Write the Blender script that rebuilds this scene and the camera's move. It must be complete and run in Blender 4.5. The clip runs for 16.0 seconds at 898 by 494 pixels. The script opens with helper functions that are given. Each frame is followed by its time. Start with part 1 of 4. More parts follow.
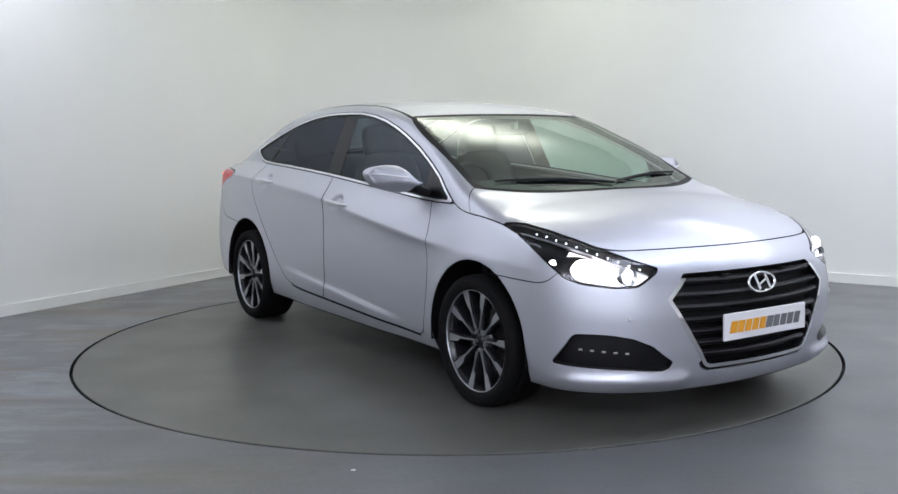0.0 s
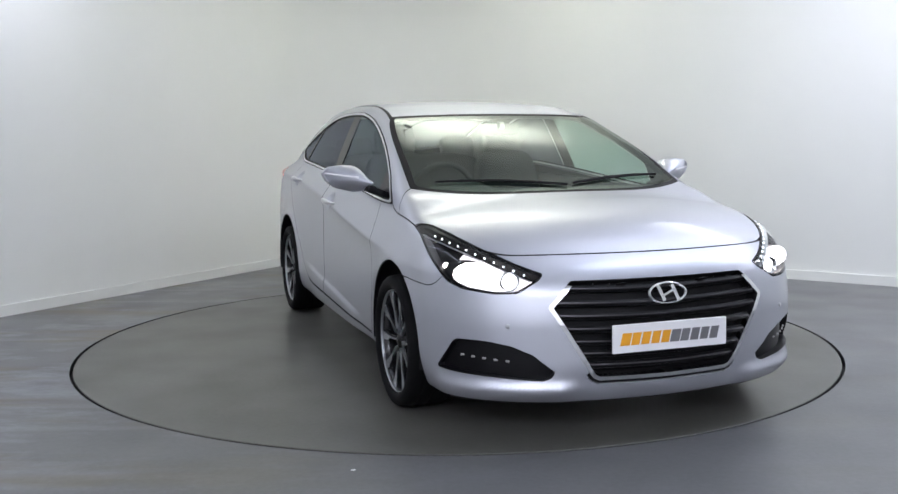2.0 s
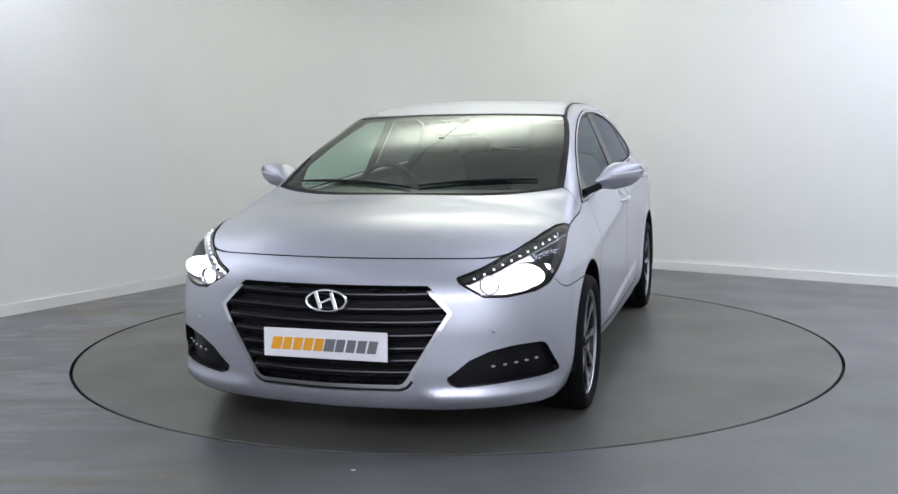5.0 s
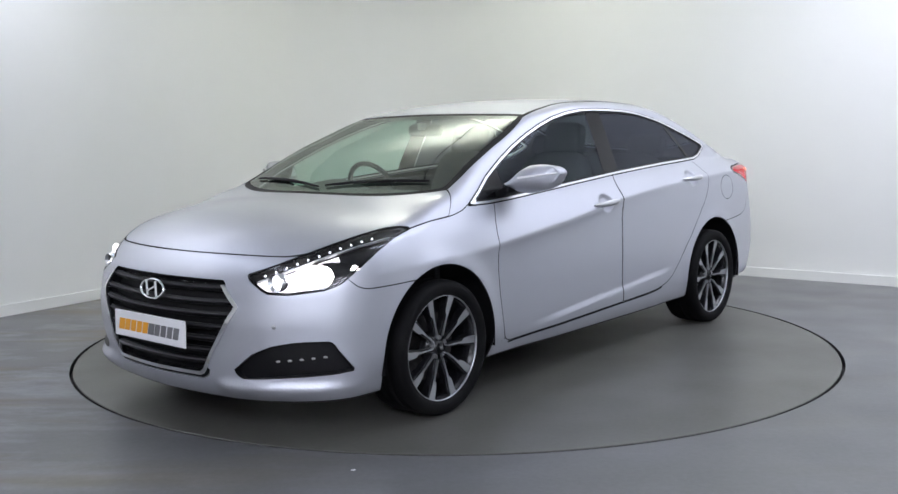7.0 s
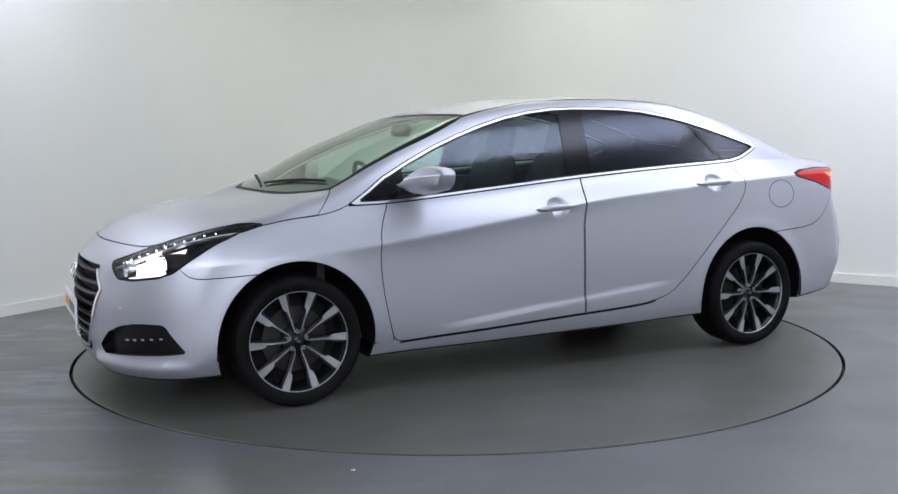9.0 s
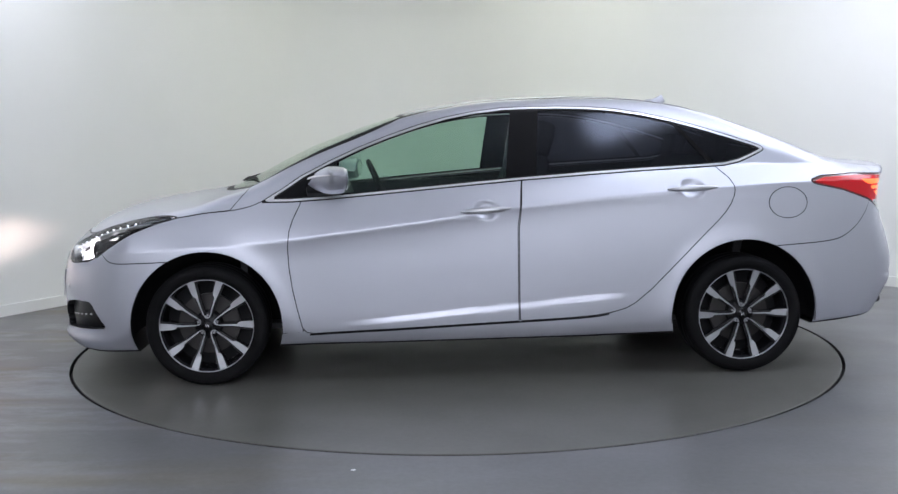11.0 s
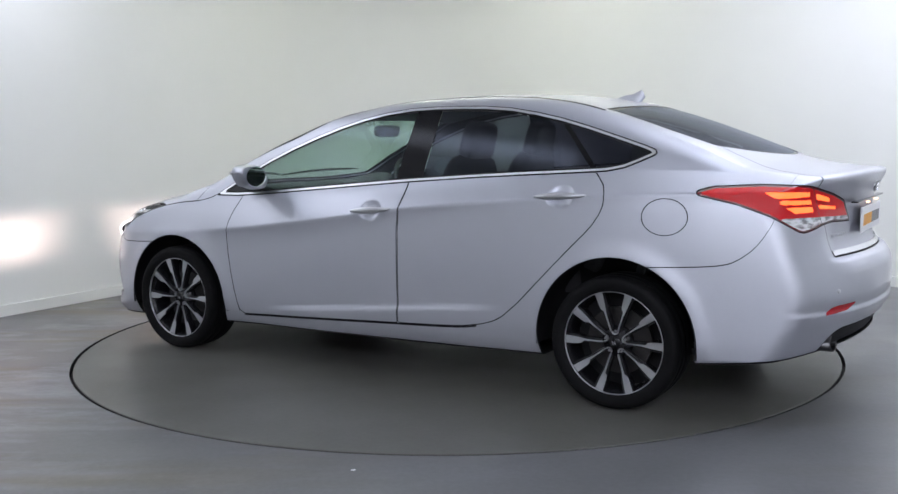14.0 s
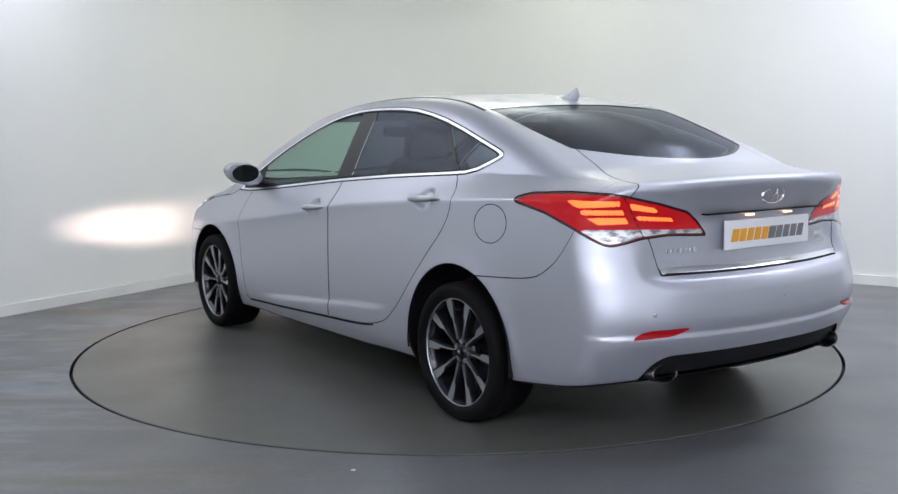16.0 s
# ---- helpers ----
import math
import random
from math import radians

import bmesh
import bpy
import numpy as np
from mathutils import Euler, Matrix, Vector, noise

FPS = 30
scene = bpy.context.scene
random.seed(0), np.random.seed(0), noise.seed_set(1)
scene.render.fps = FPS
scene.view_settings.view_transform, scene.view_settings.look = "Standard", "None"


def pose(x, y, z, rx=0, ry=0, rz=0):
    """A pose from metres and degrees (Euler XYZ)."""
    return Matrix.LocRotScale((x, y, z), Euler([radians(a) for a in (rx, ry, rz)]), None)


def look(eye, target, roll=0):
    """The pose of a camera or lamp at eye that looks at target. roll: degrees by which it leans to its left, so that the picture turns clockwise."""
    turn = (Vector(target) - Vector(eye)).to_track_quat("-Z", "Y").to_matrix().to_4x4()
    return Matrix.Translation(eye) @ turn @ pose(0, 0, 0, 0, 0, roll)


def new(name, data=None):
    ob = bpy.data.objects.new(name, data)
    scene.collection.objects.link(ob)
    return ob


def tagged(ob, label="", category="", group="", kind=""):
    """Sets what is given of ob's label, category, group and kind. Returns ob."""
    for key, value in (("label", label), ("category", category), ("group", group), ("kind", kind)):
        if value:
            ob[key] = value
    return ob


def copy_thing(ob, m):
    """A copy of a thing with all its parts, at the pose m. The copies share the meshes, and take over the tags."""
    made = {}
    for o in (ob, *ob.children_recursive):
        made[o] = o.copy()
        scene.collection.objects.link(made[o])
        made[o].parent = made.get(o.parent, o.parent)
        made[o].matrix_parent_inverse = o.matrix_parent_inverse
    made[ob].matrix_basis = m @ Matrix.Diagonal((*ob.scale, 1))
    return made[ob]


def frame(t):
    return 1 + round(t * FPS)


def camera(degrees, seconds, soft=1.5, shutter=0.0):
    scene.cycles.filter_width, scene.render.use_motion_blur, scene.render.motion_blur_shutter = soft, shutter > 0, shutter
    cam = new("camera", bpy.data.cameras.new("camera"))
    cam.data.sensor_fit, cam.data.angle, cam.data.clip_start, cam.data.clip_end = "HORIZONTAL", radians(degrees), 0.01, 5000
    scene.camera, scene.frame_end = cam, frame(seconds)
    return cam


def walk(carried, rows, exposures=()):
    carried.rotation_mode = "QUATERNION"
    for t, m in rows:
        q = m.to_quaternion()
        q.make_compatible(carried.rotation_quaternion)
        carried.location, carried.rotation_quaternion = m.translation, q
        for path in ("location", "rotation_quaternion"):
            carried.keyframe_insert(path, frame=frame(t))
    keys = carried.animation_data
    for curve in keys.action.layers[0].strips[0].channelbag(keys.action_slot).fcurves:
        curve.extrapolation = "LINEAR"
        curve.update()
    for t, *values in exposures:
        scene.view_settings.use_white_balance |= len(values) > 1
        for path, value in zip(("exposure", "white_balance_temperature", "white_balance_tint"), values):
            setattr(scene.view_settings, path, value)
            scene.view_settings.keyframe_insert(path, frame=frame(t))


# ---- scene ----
# ---- camera: stands still on a stand beside the turntable ----
cam = camera(49.45, 16.0, soft=1.5)
EYE = Vector((0.0, -5.961, 1.248))
AIM = Vector((-math.sin(radians(0.36)) * math.cos(radians(6.47)), math.cos(radians(0.36)) * math.cos(radians(6.47)), -math.sin(radians(6.47))))
walk(cam, [(0.0, look(EYE, EYE + AIM, -0.67)), (16.0, look(EYE, EYE + AIM, -0.67))])

# turn of the turntable: seconds, degrees
TURN = [(0.0, -56.47), (0.5, -57.5), (1.0, -60.34), (1.5, -64.7), (2.0, -70.4), (2.5, -76.4), (3.0, -82.5), (3.5, -88.5), (4.0, -94.65),
        (4.5, -100.65), (5.0, -106.7), (5.5, -112.5), (6.0, -118.3), (6.5, -124.0), (7.0, -129.8), (7.5, -135.72), (8.0, -141.75), (8.5, -147.6), (9.0, -153.5),
        (9.5, -159.25), (10.0, -165.0), (10.5, -170.8), (11.0, -176.55), (11.5, -182.36), (12.0, -188.2), (12.5, -193.95), (13.0, -199.7), (13.5, -205.4),
        (14.0, -211.2), (14.5, -217.0), (15.0, -222.95), (15.5, -228.8), (16.0, -234.8)]
CAR_OFF = (-0.066, 0.128, 0.0)
# ---- world and lamps: a windowless studio, lit by tubes and added unseen lamps ----
world = bpy.data.worlds.new("world")
scene.world = world
world.use_nodes = True
world.node_tree.nodes["Background"].inputs["Color"].default_value = (0.6, 0.65, 0.7, 1)
world.node_tree.nodes["Background"].inputs["Strength"].default_value = 0.05
scene.view_settings.exposure = 0.02


def area_lamp(x, y, z, sx, sy, power, color, turn=0, tilt=0):
    lamp = bpy.data.lights.new("area_lamp", "AREA")
    lamp.shape, lamp.size, lamp.size_y, lamp.energy, lamp.color = "RECTANGLE", sx, sy, power, color
    ob = new("area_lamp", lamp)
    ob.matrix_basis = pose(x, y, z, 0, 0, turn) @ pose(0, 0, 0, tilt, 0, 0)
    return ob


COOL = (0.94, 0.96, 1.13)
GREENISH = (0.99, 1.0, 0.90)
CEIL = 3.3
# unseen panels added along the walls, tipped towards them, and behind the camera: x, y, length, width, turn, tilt,
# radiance, tint
for lx, ly, sx, sy, turn, tilt, bright, tint in ((-3.35, -0.3, 3.4, 0.6, 60, 42, 3.6, COOL), (3.9, 0.0, 4.2, 1.0, -35, 20, 3.3, COOL), (-0.6, -6.9, 6.0, 1.6, 0, 0, 4.2, COOL), (1.6, -8.4, 4.4, 1.2, 0, 0, 5.0, COOL)):
    power = math.pi * sx * sy * bright
    area_lamp(lx, ly, CEIL - 0.30, sx, sy, power, tint, turn, tilt)
    # an upward lamp added over each panel brightens the ceiling
    area_lamp(lx, ly, CEIL - 0.28, sx, sy, power * 0.95, tint, turn).rotation_euler = (math.pi, 0, radians(turn))
# an unseen uplight added in mid-air gives the far ceiling its greenish glow; two narrow cool tubes run slantwise before
# the turntable
area_lamp(0.15, 2.05, CEIL - 0.65, 1.9, 0.6, 66.0, GREENISH).rotation_euler = (math.pi, 0, radians(6))
for lx, ly, turn, wide, bright in ((-2.5, -1.3, -50, 0.25, 3.0), (2.6, -1.5, 32, 0.45, 7.0)):
    area_lamp(lx, ly, CEIL - 0.15, 3.2, wide, math.pi * 3.2 * wide * bright, (0.85, 0.93, 1.15), turn)
# an upward lamp added near the right-hand tube brightens the ceiling the car mirrors
area_lamp(1.7, -1.0, CEIL - 0.6, 3.0, 0.45, 26.0, COOL).rotation_euler = (math.pi, 0, radians(32))
# ---- materials ----
def material(name, color=(0.8, 0.8, 0.8), rough=0.5, metal=0.0, **more):
    m = bpy.data.materials.new(name)
    m.use_nodes = True
    b = m.node_tree.nodes["Principled BSDF"]
    b.inputs["Base Color"].default_value = (*color, 1)
    b.inputs["Roughness"].default_value = rough
    b.inputs["Metallic"].default_value = metal
    for key, value in more.items():
        b.inputs[key.replace("_", " ")].default_value = value
    return m


def nodes_of(m):
    t = m.node_tree
    return t, t.nodes["Principled BSDF"]


def noise_tex(t, scale, detail=4, rough=0.6, stretch=None):
    co = t.nodes.new("ShaderNodeTexCoord")
    n = t.nodes.new("ShaderNodeTexNoise")
    n.inputs["Scale"].default_value, n.inputs["Detail"].default_value, n.inputs["Roughness"].default_value = scale, detail, rough
    if stretch:
        mp = t.nodes.new("ShaderNodeMapping")
        mp.inputs["Scale"].default_value = stretch
        t.links.new(co.outputs["Object"], mp.inputs["Vector"])
        t.links.new(mp.outputs["Vector"], n.inputs["Vector"])
    else:
        t.links.new(co.outputs["Object"], n.inputs["Vector"])
    return n.outputs["Fac"]


def ramp(t, fac, *stops):
    r = t.nodes.new("ShaderNodeValToRGB")
    while len(r.color_ramp.elements) < len(stops):
        r.color_ramp.elements.new(0.5)
    for e, (pos, col) in zip(r.color_ramp.elements, stops):
        e.position, e.color = pos, (*col, 1) if len(col) == 3 else col
    t.links.new(fac, r.inputs["Fac"])
    return r.outputs["Color"]


def bump(t, b, fac, strength, distance):
    n = t.nodes.new("ShaderNodeBump")
    n.inputs["Strength"].default_value, n.inputs["Distance"].default_value = strength, distance
    t.links.new(fac, n.inputs["Height"])
    t.links.new(n.outputs["Normal"], b.inputs["Normal"])


def mix(t, fac, a, b, mode="MIX"):
    m = t.nodes.new("ShaderNodeMix")
    m.data_type, m.blend_type = "RGBA", mode
    for sock, v in ((m.inputs[0], fac), (m.inputs[6], a), (m.inputs[7], b)):
        if isinstance(v, (int, float)):
            sock.default_value = v
        elif isinstance(v, tuple):
            sock.default_value = (*v, 1)
        else:
            t.links.new(v, sock)
    return m.outputs[2]


def wall_material():
    m = material("white_wall_paint", (0.74, 0.755, 0.76), 0.55)
    t, b = nodes_of(m)
    t.links.new(ramp(t, noise_tex(t, 0.7, 5), (0.3, (0.735, 0.745, 0.715)), (0.7, (0.77, 0.778, 0.75))), b.inputs["Base Color"])
    bump(t, b, noise_tex(t, 180, 3), 0.12, 0.002)
    return m


def floor_material(name, dark, light, scuffs):
    m = material(name, dark, 0.45)
    t, b = nodes_of(m)
    big = ramp(t, noise_tex(t, 0.7, 5, 0.55, (0.7, 1.5, 1.0)), (0.30, dark), (0.70, light))
    if scuffs:
        # the old floor is worn on its west side: pale rubbed streaks and brown stains along x
        co, sep = t.nodes.new("ShaderNodeTexCoord"), t.nodes.new("ShaderNodeSeparateXYZ")
        t.links.new(co.outputs["Object"], sep.inputs[0])
        west = t.nodes.new("ShaderNodeMapRange")
        west.inputs[1].default_value, west.inputs[2].default_value, west.inputs[3].default_value, west.inputs[4].default_value = -0.4, -2.4, 0.12, 1.0
        t.links.new(sep.outputs[0], west.inputs[0])
        for grain, lo, hi, tone, much in ((noise_tex(t, 1.6, 8, 0.70, (0.75, 1.7, 1.0)), 0.50, 0.64, (0.27, 0.28, 0.32), scuffs), (noise_tex(t, 1.25, 5, 0.55, (0.38, 1.9, 1.0)), 0.53, 0.64, (0.120, 0.098, 0.055), 1.0), (noise_tex(t, 0.9, 2, 0.4, (0.3, 5.0, 1.0)), 0.60, 0.68, (0.24, 0.245, 0.26), 0.45)):
            amount = t.nodes.new("ShaderNodeMath")
            amount.operation = "MULTIPLY"
            t.links.new(ramp(t, grain, (lo, (0, 0, 0)), (hi, (much, much, much))), amount.inputs[0])
            t.links.new(west.outputs[0], amount.inputs[1])
            big = mix(t, amount.outputs[0], big, tone)
    fine = ramp(t, noise_tex(t, 40, 4), (0.3, (0.90, 0.90, 0.90)), (0.7, (1.06, 1.06, 1.06)))
    t.links.new(mix(t, 1.0, big, fine, "MULTIPLY"), b.inputs["Base Color"])
    t.links.new(ramp(t, noise_tex(t, 1.7, 2, 0.5), (0.35, (0.31, 0.31, 0.31)), (0.7, (0.41, 0.41, 0.41))), b.inputs["Roughness"])
    bump(t, b, noise_tex(t, 25, 5), 0.10, 0.004)
    return m


def paint_material():
    m = material("silver_paint", (0.50, 0.525, 0.60), 0.44, 0.74, Coat_Weight=0.75, Coat_Roughness=0.14)
    t, b = nodes_of(m)
    flake = noise_tex(t, 900, 2)
    t.links.new(ramp(t, flake, (0.35, (0.440, 0.454, 0.508)), (0.65, (0.535, 0.550, 0.605))), b.inputs["Base Color"])
    return m


WALL = wall_material()
CEILING = material("ceiling_paint", (0.8, 0.81, 0.80), 0.8)
FLOOR = floor_material("grey_floor_paint", (0.108, 0.110, 0.114), (0.138, 0.140, 0.145), 0.7)
TABLE = floor_material("grey_turntable_paint", (0.090, 0.089, 0.079), (0.112, 0.111, 0.100), 0.0)
PAINT = paint_material()
BLACK = material("black_plastic", (0.008, 0.008, 0.009), 0.6, Specular_IOR_Level=0.2)
GLOSS = material("gloss_black", (0.006, 0.006, 0.007), 0.12, Specular_IOR_Level=0.22)
RUBBER = material("tyre_rubber", (0.004, 0.004, 0.0045), 0.75, Specular_IOR_Level=0.15)
TRIM = material("satin_chrome_trim", (0.80, 0.81, 0.83), 0.30, 1.0)
CHROME = material("chrome", (0.82, 0.83, 0.85), 0.08, 1.0)
ALLOY = material("machined_alloy", (0.50, 0.51, 0.53), 0.36, 1.0)


def glass_material(name, tint, rough=0.02, gloss=(1, 1, 1), square=0.04, grazing=0.6):
    m = bpy.data.materials.new(name)
    m.use_nodes = True
    t = m.node_tree
    t.nodes.clear()
    out, mx = t.nodes.new("ShaderNodeOutputMaterial"), t.nodes.new("ShaderNodeMixShader")
    tr, gl, fr = t.nodes.new("ShaderNodeBsdfTransparent"), t.nodes.new("ShaderNodeBsdfGlossy"), t.nodes.new("ShaderNodeLayerWeight")
    steep, amount = t.nodes.new("ShaderNodeMath"), t.nodes.new("ShaderNodeMath")
    fr.inputs["Blend"].default_value = 0.5
    steep.operation, amount.operation = "POWER", "MULTIPLY_ADD"
    steep.inputs[1].default_value, amount.inputs[1].default_value, amount.inputs[2].default_value = 5.0, grazing, square
    tr.inputs["Color"].default_value, gl.inputs["Color"].default_value = (*tint, 1), (*gloss, 1)
    gl.inputs["Roughness"].default_value = rough
    t.links.new(fr.outputs["Facing"], steep.inputs[0])
    t.links.new(steep.outputs[0], amount.inputs[0])
    t.links.new(amount.outputs[0], mx.inputs[0])
    t.links.new(tr.outputs[0], mx.inputs[1])
    t.links.new(gl.outputs[0], mx.inputs[2])
    t.links.new(mx.outputs[0], out.inputs["Surface"])
    return m


SCREEN = glass_material("windscreen_glass", (0.60, 0.73, 0.67), 0.03, (0.95, 1.0, 0.95), 0.085, 0.85)
GLASS = glass_material("green_tinted_glass", (0.60, 0.76, 0.68), 0.09, (0.80, 0.88, 1.0))
PRIVACY = glass_material("privacy_glass", (0.12, 0.125, 0.16), 0.13, (0.80, 0.86, 1.0))
CLEAR = glass_material("clear_polycarbonate", (0.96, 0.97, 0.98))


def glow(name, color, strength, base=(0.02, 0.02, 0.02)):
    m = material(name, base, 0.3)
    t, b = nodes_of(m)
    b.inputs["Emission Color"].default_value = (*color, 1)
    b.inputs["Emission Strength"].default_value = strength
    return m


RED = material("red_lens", (0.36, 0.003, 0.009), 0.15, Specular_IOR_Level=0.3, Coat_Weight=0.15)
LITRED = material("lit_red_lens", (0.36, 0.003, 0.009), 0.15, Specular_IOR_Level=0.3, Coat_Weight=0.15, Emission_Color=(1.0, 0.02, 0.02, 1.0), Emission_Strength=0.16)
STEEL = material("dark_exhaust_steel", (0.13, 0.13, 0.135), 0.35, 1.0)
DARKRED = material("dark_red_lens", (0.10, 0.003, 0.006), 0.12, Coat_Weight=1.0)
WHITELENS = material("clear_lens_cluster", (0.86, 0.86, 0.88), 0.12, Coat_Weight=1.0)


def ribbed_lens():
    """A clear moulded lens over a bright reflector."""
    m = material("ribbed_clear_lens", (0.6, 0.6, 0.62), 0.22, 0.55, Coat_Weight=1.0)
    t, b = nodes_of(m)
    grain = noise_tex(t, 26, 2, 0.5, (1.0, 1.0, 2.6))
    t.links.new(ramp(t, grain, (0.38, (0.22, 0.21, 0.22)), (0.60, (0.80, 0.80, 0.82))), b.inputs["Base Color"])
    bump(t, b, noise_tex(t, 60, 2, 0.5, (3.0, 3.0, 0.4)), 0.5, 0.004)
    return m


RIBBED = ribbed_lens()
TAILGLOW = glow("tail_light_glow", (1.0, 0.13, 0.025), 2.6)
BEAM = glow("headlamp_beam", (1.0, 0.76, 0.71), 6000.0)
TUBE = glow("tube_wall_glow", (1.0, 0.90, 0.90), 14.0)
BULB = glow("headlamp_lens_glow", (1.0, 0.95, 0.98), 4.0)
LED = glow("led_glow", (0.85, 0.9, 1.0), 4.0)
DIMLED = glow("fog_led", (0.9, 0.92, 1.0), 0.20)
GLOWBOWL = glow("reflector_glow", (1.0, 0.92, 0.97), 1.5, (0.7, 0.7, 0.72))
PLATELAMP = glow("plate_lamp_glow", (1.0, 0.58, 0.38), 3.0)
PLATE = material("plate_white", (0.78, 0.78, 0.80), 0.35)
ORANGE = material("orange_print", (0.80, 0.36, 0.02), 0.4)
GREY = material("grey_print", (0.16, 0.16, 0.17), 0.4)
SATIN = material("satin_silver", (0.55, 0.56, 0.58), 0.28, 0.9)
DARKMETAL = material("dark_gloss_metal", (0.007, 0.007, 0.008), 0.45, Specular_IOR_Level=0.14)
SLATGLINT = material("slat_highlight", (0.085, 0.08, 0.088), 0.3, 0.9)
RIMBLACK = material("rim_black", (0.012, 0.012, 0.014), 0.25)
DISC = material("brake_disc", (0.06, 0.058, 0.057), 0.4, 1.0)
FABRIC = material("dark_seat_fabric", (0.030, 0.031, 0.034), 0.85)
DASH = material("dashboard_plastic", (0.022, 0.023, 0.025), 0.6)
LINING = material("pale_headlining", (0.42, 0.42, 0.40), 0.9)
MIRROR = material("mirror_glass", (0.85, 0.9, 0.9), 0.02, 1.0)
FOGBLACK = material("fog_recess_black", (0.006, 0.006, 0.007), 0.3, Specular_IOR_Level=0.25)
# ---- small helpers for meshes ----
def mesh_ob(name, verts, faces, mat, parent=None, label="", normals=None, smooth=True):
    me = bpy.data.meshes.new(name)
    me.from_pydata([tuple(v) for v in verts], [], [tuple(f) for f in faces])
    me.update()
    if smooth:
        me.polygons.foreach_set("use_smooth", np.ones(len(me.polygons), dtype=bool))
    if normals is not None:
        me.normals_split_custom_set_from_vertices([tuple(n) for n in normals])
    me.materials.append(mat)
    ob = new(name, me)
    ob.parent = parent
    return tagged(ob, label)


def part(name, bm, mat, parent, label="", smooth=False):
    me = bpy.data.meshes.new(name)
    bm.normal_update()
    bm.to_mesh(me)
    bm.free()
    if smooth:
        me.polygons.foreach_set("use_smooth", np.ones(len(me.polygons), dtype=bool))
    me.materials.append(mat)
    ob = new(name, me)
    ob.parent = parent
    return tagged(ob, label)


def box_bm(sx, sy, sz, m=None, bevel=0.0, bm=None):
    bm = bm or bmesh.new()
    r = bmesh.ops.create_cube(bm, size=1.0, matrix=(m or Matrix()) @ Matrix.Diagonal((sx, sy, sz, 1)))
    if bevel:
        edges = {e for v in r["verts"] for e in v.link_edges}
        bmesh.ops.bevel(bm, geom=list(edges), offset=bevel, segments=2, affect="EDGES", profile=0.5)
    return bm


def lathe_bm(profile, n=64, bm=None, m=None, a0=0.0, a1=2 * math.pi):
    """Turns (radius, y) points about the y axis."""
    bm = bm or bmesh.new()
    m = m or Matrix()
    full = abs(a1 - a0 - 2 * math.pi) < 1e-6
    k = n if full else n + 1
    rings = [[bm.verts.new(m @ Vector((r * math.cos(a0 + (a1 - a0) * i / n), y, r * math.sin(a0 + (a1 - a0) * i / n)))) for i in range(k)] for r, y in profile]
    for a, b in zip(rings, rings[1:]):
        for i in range(n):
            j = (i + 1) % k
            bm.faces.new((a[i], a[j], b[j], b[i]))
    return bm
# ---- the shape of the car's body: x ahead, y to its left, z up, from mid wheelbase on the ground ----
def curve(*pts):
    """A smooth line through (a, b) points, as a function of arrays; straight on past its ends."""
    p = np.array(sorted(pts), float)
    a, b = p[:, 0], p[:, 1]
    h, d = np.diff(a), np.diff(b) / np.diff(a)
    m = np.zeros(len(a))
    m[0], m[-1] = d[0], d[-1]
    for i in range(1, len(a) - 1):
        if d[i - 1] * d[i] > 0:
            w1, w2 = 2 * h[i] + h[i - 1], h[i] + 2 * h[i - 1]
            m[i] = (w1 + w2) / (w1 / d[i - 1] + w2 / d[i])

    def at(x):
        x = np.asarray(x, float)
        i = np.clip(np.searchsorted(a, x) - 1, 0, len(h) - 1)
        t = (x - a[i]) / h[i]
        lo, hi = t < 0, t > 1
        tt = np.clip(t, 0, 1)
        y = ((1 + 2 * tt) * (1 - tt) ** 2 * b[i] + tt * (1 - tt) ** 2 * h[i] * m[i] + tt * tt * (3 - 2 * tt) * b[i + 1] + tt * tt * (tt - 1) * h[i] * m[i + 1])
        return y + np.where(lo, t * h[i] * m[0], 0) + np.where(hi, (t - 1) * h[i] * m[-1], 0)
    return at


def smax(a, b, r):
    h = np.maximum(r - np.abs(a - b), 0)
    return np.maximum(a, b) + h * h / (4 * r)


def sstep(a, b, x):
    t = np.clip((x - a) / (b - a), 0, 1)
    return t * t * (3 - 2 * t)


HUB_F, HUB_R, HUB_Z, ARCH = 1.392, -1.379, 0.308, 0.380
ARCHES = ((HUB_F, 0.307), (HUB_R, 0.322))
top_line = curve((2.45, 0.52), (2.30, 0.665), (2.235, 0.715), (2.14, 0.776), (2.05, 0.828), (1.955, 0.868), (1.78, 0.915), (1.6, 0.945), (1.46, 0.962), (1.38, 0.976), (1.246, 1.031),
                 (1.069, 1.122), (0.894, 1.205), (0.72, 1.272), (0.547, 1.331), (0.374, 1.383), (0.203, 1.420), (0.033, 1.447), (-0.17, 1.464),
                 (-0.47, 1.474), (-0.81, 1.463), (-0.976, 1.446), (-1.143, 1.419), (-1.31, 1.379), (-1.477, 1.328), (-1.644, 1.268),
                 (-1.81, 1.205), (-1.93, 1.155), (-2.02, 1.122), (-2.15, 1.098), (-2.28, 1.085), (-2.39, 1.082), (-2.5, 1.082))
